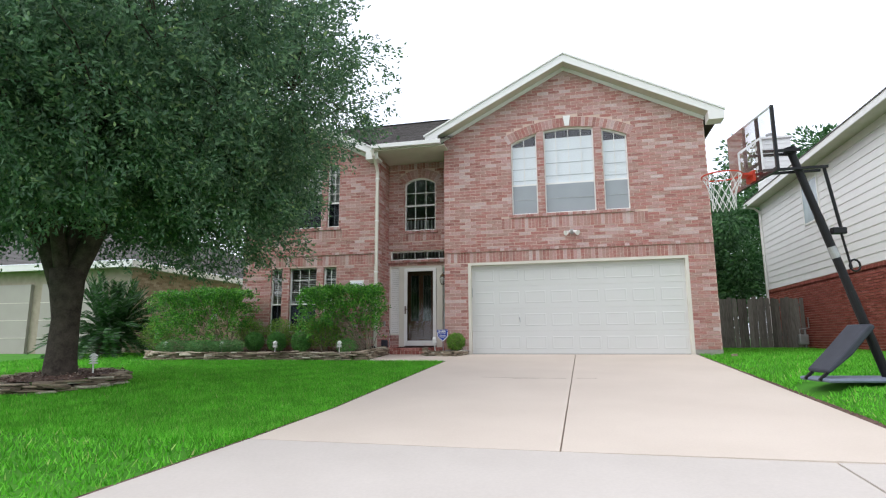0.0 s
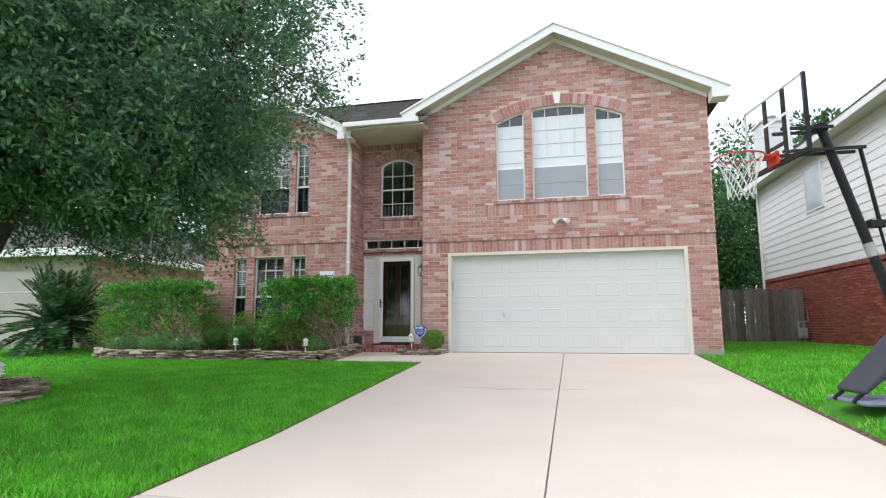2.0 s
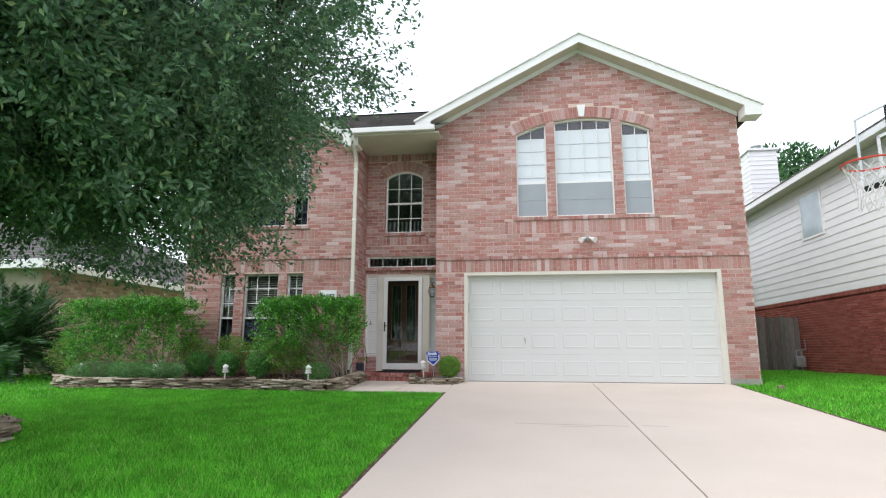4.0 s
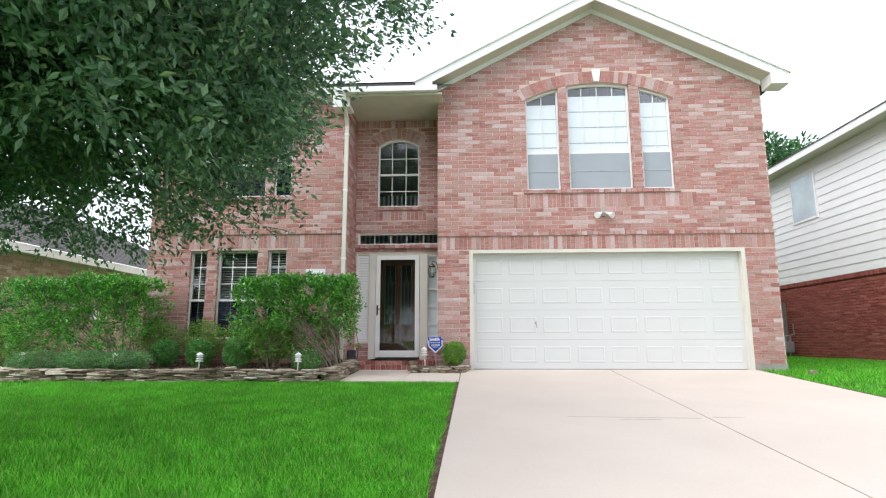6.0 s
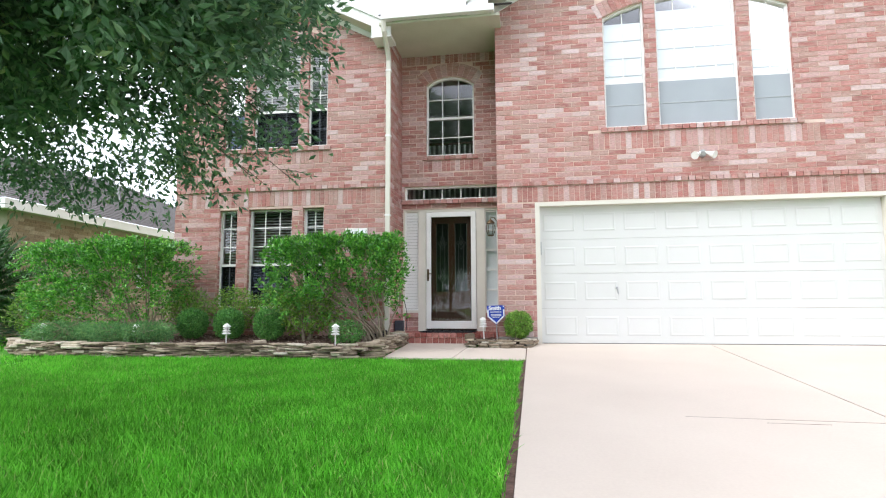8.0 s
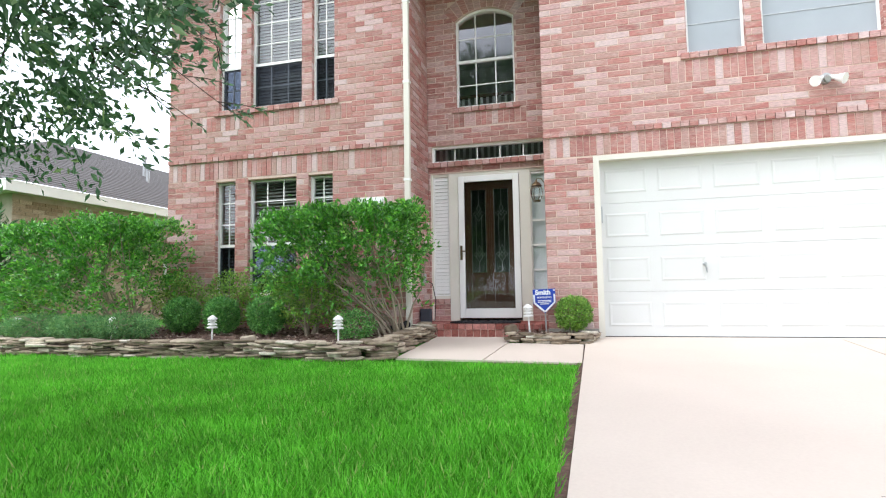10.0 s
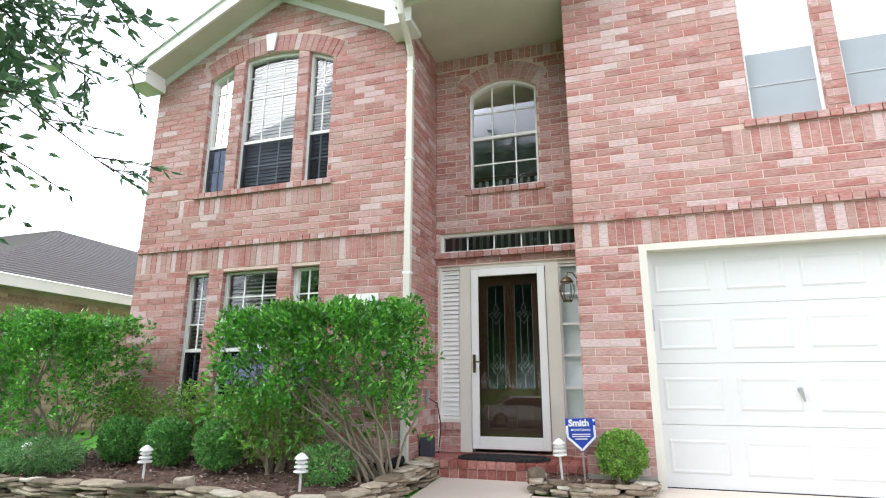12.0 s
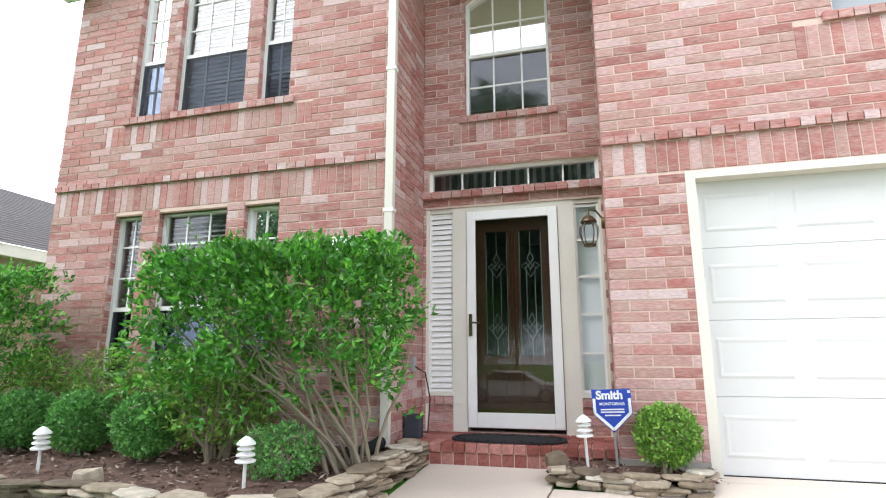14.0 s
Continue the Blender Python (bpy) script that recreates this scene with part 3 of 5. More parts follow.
for z in (0.9, 2.0, 3.3, 4.4):
    bm = bmesh.new()
    box(bm, LX1 - 0.075, LX1 + 0.015, -0.074, -0.002, z, z + 0.03)
    part("strap", bm, white, gutter)


# ---- windows ----
def window(name, x0, x1, z0, top, y, rail, cols, rows, low_rows, backing, label):
    """A single-hung window: frame, meeting rail, bars, panes and what hangs behind the glass."""
    zt = (lambda x: top.top(x)) if isinstance(top, Arch) else (lambda x: top)
    w = thing(name, label, "window", kind="structure")
    f = 0.035
    bm = bmesh.new()
    prism(bm, [(x0, z0), (x0 + f, z0), (x0 + f, zt(x0 + f)), (x0, zt(x0))], y, y + 0.07)
    prism(bm, [(x1 - f, z0), (x1, z0), (x1, zt(x1)), (x1 - f, zt(x1 - f))], y, y + 0.07)
    box(bm, x0 + f, x1 - f, y, y + 0.07, z0, z0 + f)
    n = 8
    for i in range(n):
        a, b = x0 + f + (x1 - x0 - 2 * f) * i / n, x0 + f + (x1 - x0 - 2 * f) * (i + 1) / n
        prism(bm, [(a, zt(a) - f), (b, zt(b) - f), (b, zt(b)), (a, zt(a))], y, y + 0.07)
    part("window_frame", bm, white, w)
    if rail:
        bm = bmesh.new()
        box(bm, x0 + f, x1 - f, y + 0.012, y + 0.06, rail - 0.02, rail + 0.02)
        part("meeting_rail", bm, white, w)
    hi0 = rail or z0 + f
    bm = bmesh.new()
    for i in range(1, cols):
        x = x0 + (x1 - x0) * i / cols
        box(bm, x - 0.008, x + 0.008, y + 0.035, y + 0.052, hi0, zt(x) - f)
        if rail and low_rows:
            box(bm, x - 0.008, x + 0.008, y + 0.035, y + 0.052, z0 + f, rail)
    for i in range(1, rows):
        z = hi0 + (min(zt(x0), zt(x1)) - hi0) * i / (rows - (0.3 if isinstance(top, Arch) else 0))
        box(bm, x0 + f, x1 - f, y + 0.036, y + 0.051, z - 0.008, z + 0.008)
    for i in range(1, low_rows):
        z = z0 + (rail - z0) * i / low_rows
        box(bm, x0 + f, x1 - f, y + 0.036, y + 0.051, z - 0.008, z + 0.008)
    if bm.verts:
        part("glazing_bars", bm, white, w)
    else:
        bm.free()
    for lo, hi in ((z0 + f, rail), (rail, None)) if rail else ((z0 + f, None),):
        bm = bmesh.new()
        xs = [x0 + f + (x1 - x0 - 2 * f) * i / 8 for i in range(9)]
        up = [(x, (zt(x) - f) if hi is None else hi) for x in xs]
        bm.faces.new([bm.verts.new((x, y + 0.045, z)) for x, z in [(xs[0], lo), (xs[-1], lo)] + up[::-1]])
        pane = part("pane", bm, glass, w)
        pane.visible_shadow = False
    if backing == "shade":
        bm = bmesh.new()
        zs = min(zt(x0 + f), zt(x1 - f)) - (0.16 if x1 - x0 > 0.8 else 0.08)
        box(bm, x0 + f, x1 - f, y + 0.075, y + 0.085, z0 + f, zs)
        part("shade", bm, shade_mat, w, "white fabric shade")
        bm = bmesh.new()
        for i in range(1, 6):
            z = z0 + (zs - z0) * i / 6
            box(bm, x0 + f, x1 - f, y + 0.066, y + 0.075, z - 0.006, z + 0.006)
        part("shade_fold", bm, steel, w)
        bm = bmesh.new()
        box(bm, x0 + f, x1 - f, y + 0.008, y + 0.014, z0 + f, rail - 0.02)
        part("insect_screen", bm, screen_mat, w, "grey mesh screen")
        bm = bmesh.new()
        zz = (z0 + rail) / 2
        box(bm, x0 + f, x1 - f, y + 0.002, y + 0.008, zz - 0.006, zz + 0.006)
        part("screen_bar", bm, steel, w)
    if backing == "blind":
        bm = bmesh.new()
        box(bm, x0 + f, x1 - f, y + 0.014, y + 0.016, z0 + f, rail - 0.02)
        part("insect_screen", bm, mesh_screen, w, "dark mesh screen").visible_shadow = False
        rise, deep = (0.044, 0.1) if isinstance(top, Arch) else (0.026, 0.115)
        bm = bmesh.new()
        z = z0 + 0.05
        while z < min(zt(x0 + f), zt(x1 - f)) - 0.03:
            vs = [bm.verts.new(p) for p in ((x0 + f, y + 0.085, z), (x1 - f, y + 0.085, z), (x1 - f, y + deep, z + rise), (x0 + f, y + deep, z + rise))]
            bm.faces.new(vs)
            z += 0.048
        part("blind", bm, blind, w, "white slatted blind")
    return w


for i, (a, b) in enumerate(G_WIN):
    window("window_%d" % (1 + i), a, b, 3.27, g_arch, 0.06, 4.0, 4 if i == 1 else 2, 1 if i != 1 else 1, 0, "shade", "white arched sash window with a drawn shade")
for i, (a, b) in enumerate(L_WIN):
    window("window_%d" % (4 + i), a, b, 3.22, l_arch, 0.06, 3.87, 3 if i == 1 else 2, 4, 2, "blind", "white arched sash window with slatted blinds")
for i, (a, b) in enumerate(A_WIN):
    window("window_%d" % (7 + i), a, b, 0.55, 2.19, 0.06, 1.26, 3 if i == 1 else 2, 3, 2, "blind", "white sash window with slatted blinds")
window("window_10", -1.86, -1.0, 3.18, r_arch, 0.85, 3.87, 3, 2, 2, "", "white arched sash window over the door")
window("window_11", -2.24, -0.6, 2.4, 2.65, 0.85, None, 5, 1, 0, "", "narrow five-pane transom window")


def reveal(parent, holes, y0, y1):
    """Cut bricks lining the two jambs of each opening."""
    bm = bmesh.new()
    for xa, xb, za, zb in holes:
        for x, s in ((xa, 1), (xb, -1)):
            hi = zb.top(x) if isinstance(zb, Arch) else zb
            k = 0
            while za + k * COURSE < hi - 0.02:
                a, b = sorted((x, x + s * 0.006))
                box(bm, a, b, y0 + random.uniform(0.0005, 0.003), y1, za + k * COURSE + 0.005, min(za + (k + 1) * COURSE - 0.005, hi - 0.002))
                k += 1
    tagged(part("jamb_bricks", bm, brick_rest, parent), kind="stuff")
    # dark strip added under each flat window head in place of its shadow
    for xa, xb, za, zb in holes:
        if not isinstance(zb, Arch):
            bm = bmesh.new()
            box(bm, xa + 0.001, xb - 0.001, y0 + 0.002, y1, zb - 0.016, zb - 0.001)
            part("head_shadow_strip", bm, bronze, parent, "dark brown strip standing in for the shadow under the window head")


def arch_piers(parent, arch, wins):
    """Bricks of the narrow piers above the springing of the arch."""
    bm = bmesh.new()
    spring = arch.top(arch.cx + arch.half)
    for (_, a), (b, _) in zip(wins, wins[1:]):
        z, top = spring - 2 * COURSE, min(arch.top(a), arch.top(b))
        while z < top - 0.01:
            zt = z + COURSE - 0.005
            prism(bm, [(a + 0.003, z + 0.005), (b - 0.003, z + 0.005), (b - 0.003, min(zt, arch.top(b))), (a + 0.003, min(zt, arch.top(a)))], -0.003, 0.05)
            z += COURSE
    tagged(part("pier_bricks", bm, brick_rest, parent), kind="stuff")


arch_piers(wall_g, g_arch, G_WIN)
arch_piers(wall_l, l_arch, L_WIN)
reveal(wall_g, g_holes[1:], 0.0, 0.06)
reveal(wall_l, l_holes, 0.0, 0.06)
reveal(wall_r, r_holes[:1], 0.8, 0.85)


def ledge(name, x0, x1, z0, z1, y, out, parent, slope=0.0):
    """A projecting row of header bricks."""
    bm = bmesh.new()
    n = max(1, round((x1 - x0) / 0.098))
    w = (x1 - x0) / n
    for i in range(n):
        vs = box(bm, x0 + i * w + 0.004, x0 + (i + 1) * w - 0.004, y - out, y + 0.05, z0, z1)
    tagged(part(name, bm, brick_rest, parent), kind="stuff")


ledge("sill_bricks", 1.02, 3.88, 3.2, 3.268, 0, 0.03, wall_g)
ledge("belt_bricks", GX0, GX1, 2.41, 2.475, 0, 0.025, wall_g)
ledge("sill_bricks", -5.29, -3.31, 3.15, 3.218, 0, 0.03, wall_l)
ledge("belt_bricks", LX0, LX1 - 0.08, 2.49, 2.55, 0, 0.025, wall_l)
ledge("sill_bricks", -5.31, -3.34, 0.48, 0.548, 0, 0.03, wall_l)
ledge("sill_bricks", -1.92, -0.94, 3.11, 3.178, 0.8, 0.03, wall_r)
ledge("sill_bricks", LX1, GX0, 2.33, 2.398, 0.8, 0.06, wall_r)
for cx, a in ((2.45, g_arch), (-4.295, l_arch)):
    bm = bmesh.new()
    t = a.cz + a.r
    prism(bm, [(cx - 0.05, t + 0.02), (cx + 0.05, t + 0.02), (cx + 0.085, t + 0.27), (cx - 0.085, t + 0.27)], -0.03, 0.01)
    structure("keystone", bm, white, "pale cast keystone over the arched window", "keystone")

balustrade = thing("balustrade", "white painted stair balustrade on the landing behind the entry glass", "balustrade", (-1.45, 1.92, 2.62))
for i in range(20):
    bm = bmesh.new()
    x = -0.95 + i * 0.1
    box(bm, x - 0.019, x + 0.019, -0.019, 0.019, 0.0, 1.08)
    part("baluster", bm, white, balustrade)
bm = bmesh.new()
box(bm, -0.99, 0.99, -0.03, 0.03, 1.08, 1.13)
part("handrail", bm, wood_door, balustrade, "dark wooden handrail")

# ---- garage door ----
gd = thing("garage_door", "closed white sectional garage door with raised panels", "garage door", kind="structure")
for k in range(4):
    z0, z1 = 0.0 + k * 0.528, 0.0 + (k + 1) * 0.528 - 0.003
    bm = bmesh.new()
    box(bm, 0.06, 4.87, 0.125, 0.165, z0, z1)
    for i in range(8):
        a = 0.06 + 4.81 * i / 8 + 0.06
        b = 0.06 + 4.81 * (i + 1) / 8 - 0.06
        zc0, zc1 = z0 + 0.12, z1 - 0.12
        f = [(a, zc0), (b, zc0), (b, zc1), (a, zc1)]
        outer = [bm.verts.new((x, 0.124, z)) for x, z in f]
        mid = [bm.verts.new((x + (0.018 if x == a else -0.018), 0.119, z + (0.018 if z == zc0 else -0.018))) for x, z in f]
        inner = [bm.verts.new((x + (0.04 if x == a else -0.04), 0.1225, z + (0.04 if z == zc0 else -0.04))) for x, z in f]
        for p, q in ((outer, mid), (mid, inner)):
            for j in range(4):
                bm.faces.new((p[j], p[(j + 1) % 4], q[(j + 1) % 4], q[j]))
        bm.faces.new(inner)
    part("door_section", bm, door_white, gd)
bm = bmesh.new()
box(bm, 0.0, 0.07, 0.0, 0.124, -0.02, 2.15)
box(bm, 4.86, 4.93, 0.0, 0.124, -0.02, 2.15)
box(bm, 0.07, 4.86, 0.0, 0.124, 2.09, 2.15)
part("door_casing", bm, cream, gd)
bm = bmesh.new()
box(bm, 0.07, 4.86, 0.118, 0.15, -0.01, 0.008)
part("bottom_seal", bm, rubber, gd)
bm = bmesh.new()
tube(bm, [(1.19, 0.12, 0.83), (1.19, 0.09, 0.83)], [0.02, 0.018], 10)
tube(bm, [(1.19, 0.09, 0.83), (1.2, 0.085, 0.77), (1.205, 0.085, 0.73)], [0.012, 0.01, 0.008], 6)
part("lock_handle", bm, steel, gd, "small metal lock handle")
bm = bmesh.new()
box(bm, 0.075, 0.09, 0.10, 0.122, 1.35, 1.55)
part("hinge_plate", bm, steel, gd)

# ---- entry ----
entry = thing("door_1", "cream storm door over a dark stained wooden door with leaded glass", "door", kind="structure")
bm = bmesh.new()
for x0, x1 in ((-2.26, -2.235), (-1.995, -1.86), (-0.99, -0.845), (-0.625, -0.6)):
    box(bm, x0, x1, 0.82, 0.95, 0.15, 2.24)
box(bm, -1.86, -0.99, 0.82, 0.95, 2.19, 2.24)
for x0, x1 in ((-2.235, -1.995), (-0.845, -0.625)):
    box(bm, x0, x1, 0.83, 0.95, 2.2, 2.24)
    box(bm, x0, x1, 0.81, 0.95, 0.46, 0.5)
part("door_frame", bm, cream, entry)
bm = bmesh.new()
for x0, x1, z0, z1 in ((-1.855, -1.77, 0.19, 2.185), (-1.08, -0.995, 0.19, 2.185), (-1.77, -1.08, 2.1, 2.185), (-1.77, -1.08, 0.19, 0.32)):
    box(bm, x0, x1, 0.8, 0.835, z0, z1)
part("storm_door", bm, white, entry, "white metal storm door frame", bevel=0.006)
bm = bmesh.new()
bm.faces.new([bm.verts.new(p) for p in ((-1.77, 0.815, 0.32), (-1.08, 0.815, 0.32), (-1.08, 0.815, 2.1), (-1.77, 0.815, 2.1))])
part("storm_glass", bm, storm_glass_mat, entry).visible_shadow = False
bm = bmesh.new()
for x0, x1, z0, z1 in ((-1.86, -1.7, 0.17, 2.19), (-1.485, -1.375, 0.17, 2.19), (-1.16, -0.99, 0.17, 2.19), (-1.7, -1.485, 2.0, 2.19), (-1.7, -1.485, 0.17, 0.4), (-1.7, -1.485, 0.66, 0.82), (-1.375, -1.16, 2.0, 2.19), (-1.375, -1.16, 0.17, 0.4), (-1.375, -1.16, 0.66, 0.82)):
    box(bm, x0, x1, 0.92, 0.96, z0, z1)
for x0, x1 in ((-1.7, -1.485), (-1.375, -1.16)):
    box(bm, x0, x1, 0.94, 0.955, 0.4, 0.66)
    box(bm, x0 + 0.03, x1 - 0.03, 0.928, 0.945, 0.43, 0.63)
for i in range(3):
    tube(bm, [(-1.46 + i * 0.03, 0.918, 0.85), (-1.46 + i * 0.03, 0.918, 1.98)], [0.009, 0.009], 6)
part("wooden_door", bm, wood_door, entry, "dark stained panelled door")
for cx in (-1.592, -1.268):
    bm = bmesh.new()
    bm.faces.new([bm.verts.new(p) for p in ((cx - 0.108, 0.945, 0.82), (cx + 0.108, 0.945, 0.82), (cx + 0.108, 0.945, 2.0), (cx - 0.108, 0.945, 2.0))])
    pane = part("leaded_pane", bm, leaded, entry, "bevelled leaded glass panel")
    bm = bmesh.new()
    def came(*pts):
        for p, q in zip(pts, pts[1:]):
            bar(bm, (cx + p[0], 0.938, p[1]), (cx + q[0], 0.938, q[1]), 0.005)
    for s in (-1, 1):
        came((s * 0.04, 1.03), (s * 0.04, 1.62))
        for zc in (1.08, 1.66):
            came((0, zc - 0.11), (s * 0.055, zc - 0.03), (0, zc + 0.02), (s * 0.03, zc + 0.07), (0, zc + 0.13))
            came((s * 0.055, zc - 0.03), (s * 0.085, zc), (s * 0.04, zc + 0.03), (0, zc - 0.04))
        came((s * 0.1, 0.83), (s * 0.1, 1.99))
    came((0, 0.83), (0, 0.97))
    came((0, 1.79), (0, 1.99))
    part("lead_came", bm, lead, pane)
bm = bmesh.new()
box(bm, -1.835, -1.805, 0.785, 0.8, 1.0, 1.2)
tube(bm, [(-1.82, 0.79, 1.12), (-1.82, 0.755, 1.12), (-1.79, 0.75, 1.12), (-1.73, 0.755, 1.115)], [0.01, 0.01, 0.009, 0.008], 8)
part("door_handle", bm, bronze, entry, "aged bronze lever handle")
for k, (x0, x1) in enumerate(((-2.235, -1.995), (-0.845, -0.625))):
    bm = bmesh.new()
    for z in (0.51, 0.84, 1.18, 1.52, 1.86, 2.18):
        box(bm, x0 + 0.02, x1 - 0.02, 0.846, 0.867, z - 0.012, z + 0.012)
    box(bm, x0, x0 + 0.02, 0.845, 0.868, 0.5, 2.2)
    box(bm, x1 - 0.02, x1, 0.845, 0.868, 0.5, 2.2)
    sl = part("sidelight", bm, white, entry, "narrow sidelight beside the door")
    bm = bmesh.new()
    bm.faces.new([bm.verts.new(p) for p in ((x0, 0.858, 0.5), (x1, 0.858, 0.5), (x1, 0.858, 2.2), (x0, 0.858, 2.2))])
    if k == 1:
        part("pane", bm, storm_glass_mat, sl).visible_shadow = False
    else:
        bm.free()
    bm = bmesh.new()
    if k == 0:
        z = 0.53
        while z < 2.17:
            bm.faces.new([bm.verts.new(p) for p in ((x0 + 0.02, 0.84, z), (x1 - 0.02, 0.84, z), (x1 - 0.02, 0.857, z + 0.05), (x0 + 0.02, 0.857, z + 0.05))])
            z += 0.052
        part("shutter", bm, white, sl, "white louvred shutter")
    else:
        box(bm, x0, x1, 0.89, 0.9, 0.5, 2.2)
        part("curtain", bm, shade_mat, sl, "pale curtain")
bm = bmesh.new()
box(bm, LX1, GX0, 0.82, 1.0, 2.24, 2.33)
structure("lintel", bm, wood_door, "dark lintel under the transom", "lintel")
knee = structure("wall_knee", (lambda b: (box(b, -2.26, -1.995, 0.84, 0.96, 0.1, 0.46), box(b, -0.845, -0.6, 0.84, 0.96, 0.1, 0.46), b)[-1])(bmesh.new()), mortar, "low brick panels under the sidelights", "wall")
for x0, x1 in ((-2.26, -1.995), (-0.845, -0.6)):
    ledge("sill_bricks", x0, x1, 0.39, 0.455, 0.84, 0.03, knee)
    bm = bmesh.new()
    for k in range(3):
        z0 = 0.155 + k * COURSE
        c = x0 + (0.17 if k % 2 else 0.09)
        box(bm, x0, c - 0.004, 0.83, 0.842, z0, z0 + 0.068)
        box(bm, c + 0.004, x1, 0.83, 0.842, z0, z0 + 0.068)
    tagged(part("brick_courses", bm, brick_rest, knee), kind="stuff")

# brick step
bm = bmesh.new()
box(bm, LX1, GX0, 0.125, 0.83, -0.1, 0.14)
step = structure("front_step", bm, mortar, "low red brick front step", "step")
step_mesh = {}
def step_brick(a, b, c, d, e, f):
    k = (round(b - a, 3), round(d - c, 3), round(f - e, 3))
    if k not in step_mesh:
        m = bmesh.new()
        box(m, -k[0] / 2, k[0] / 2, -k[1] / 2, k[1] / 2, -k[2] / 2, k[2] / 2)
        bmesh.ops.bevel(m, geom=m.edges[:], offset=0.004, segments=1, affect="EDGES")
        step_mesh[k] = mesh_of("brick", m, step_brick_mat)
    ob = new("brick", step_mesh[k])
    ob.parent = step
    ob.location = ((a + b) / 2, (c + d) / 2, (e + f) / 2)
step_brick_mat = varied("step_brick", [(0, (0.2, 0.06, 0.045)), (0.6, (0.3, 0.1, 0.08)), (1, (0.42, 0.19, 0.16))], 0.85, True, 45, 0.5)
n = 18
w = (GX0 - LX1) / n
for i in range(n):
    step_brick(LX1 + i * w + 0.004, LX1 + (i + 1) * w - 0.004, 0.1, 0.3, 0.08, 0.15)
    step_brick(LX1 + i * w + 0.004, LX1 + (i + 1) * w - 0.004, 0.118, 0.2, -0.06, 0.074)
for r in range(5):
    for i in range(9):
        a = LX1 + i * 0.19 + (0.095 if r % 2 else 0)
        step_brick(a + 0.004, min(a + 0.19, GX0) - 0.004, 0.304 + r * 0.1, 0.4 + r * 0.1, 0.1, 0.15)

mat_thing = thing("door_mat", "black oval rubber mat with scroll border on the step", "mat", (-1.42, 0.38, 0.151))
bm = bmesh.new()
pts = []
for i in range(32):
    t = math.tau * i / 32
    c, s = math.cos(t), math.sin(t)
    pts.append((0.46 * math.copysign(abs(c) ** 0.7, c), 0.25 * math.copysign(abs(s) ** 0.7, s)))
a = [bm.verts.new((x, y, 0.003)) for x, y in pts]
b = [bm.verts.new((x, y, 0.014)) for x, y in pts]
c = [bm.verts.new((x * 0.8, y * 0.72, 0.014)) for x, y in pts]
d = [bm.verts.new((x * 0.79, y * 0.7, 0.009)) for x, y in pts]
for p, q in ((a, b), (b, c), (c, d)):
    for i in range(32):
        bm.faces.new((p[i], p[(i + 1) % 32], q[(i + 1) % 32], q[i]))
bm.faces.new(d)
part("mat_base", bm, rubber, mat_thing)
bm = bmesh.new()
for i in range(32):
    t = math.tau * i / 32
    c, s = math.cos(t), math.sin(t)
    x, y = 0.41 * math.copysign(abs(c) ** 0.7, c), 0.215 * math.copysign(abs(s) ** 0.7, s)
    tube(bm, [(x + 0.018 * math.cos(u), y + 0.018 * math.sin(u), 0.016) for u in (0, 1.3, 2.6, 3.9, 5.2)], [0.004] * 5, 4)
tagged(part("scroll_border", bm, rubber, mat_thing), kind="stuff")

# lantern
lan = thing("wall_lantern", "dark bronze coach lantern with glass panes on the brick return", "lantern", (GX0, 0.35, 1.9))
bm = bmesh.new()
tube(bm, [(0, 0, -0.02), (-0.03, 0, -0.02)], [0.05, 0.045], 12)
tube(bm, [(-0.02, 0, 0.02), (-0.07, 0, 0.09), (-0.12, 0, 0.1), (-0.13, 0, 0.05)], [0.008] * 4, 6)
part("bracket", bm, bronze, lan)
bm = bmesh.new()
lathe(bm, -0.13, 0, [(0.008, 0.075), (0.014, 0.055), (0.04, 0.04), (0.062, 0.012), (0.07, -0.004), (0.06, -0.012)], 12)
part("cap", bm, bronze, lan)
bm = bmesh.new()
for k in range(6):
    t = math.tau * k / 6
    tube(bm, [(-0.13 + w * math.cos(t), w * math.sin(t), z) for w, z in ((0.055, -0.008), (0.074, -0.045), (0.078, -0.09), (0.066, -0.145), (0.04, -0.2))], [0.0035] * 5, 5)
lathe(bm, -0.13, 0, [(0.045, -0.21), (0.05, -0.195), (0.045, -0.19)], 6)
part("cage", bm, bronze, lan)
bm = bmesh.new()
rings = [[bm.verts.new((-0.13 + w * math.cos(math.tau * k / 12), w * math.sin(math.tau * k / 12), z)) for k in range(12)] for w, z in ((0.05, -0.014), (0.069, -0.045), (0.073, -0.09), (0.061, -0.145), (0.036, -0.195))]
for ra, rb in zip(rings, rings[1:]):
    for k in range(12):
        bm.faces.new((ra[k], ra[(k + 1) % 12], rb[(k + 1) % 12], rb[k]))
part("lantern_glass", bm, clear, lan)

# flood light
fl = thing("flood_light", "white twin flood light with motion sensor on the brick wall", "flood light", (2.46, 0, 2.8))
bm = bmesh.new()
tube(bm, [(0, 0, 0), (0, -0.05, 0)], [0.06, 0.055], 12)
tube(bm, [(0, -0.05, 0.0), (0, -0.09, -0.02)], [0.035, 0.03], 10)
part("base", bm, steel, fl)
for s in (-1, 1):
    bm = bmesh.new()
    tube(bm, [(s * 0.03, -0.04, 0.01), (s * 0.07, -0.07, -0.01), (s * 0.1, -0.1, -0.03), (s * 0.14, -0.14, -0.055)], [0.02, 0.025, 0.04, 0.06], 12)
    part("lamp_head", bm, white, fl)

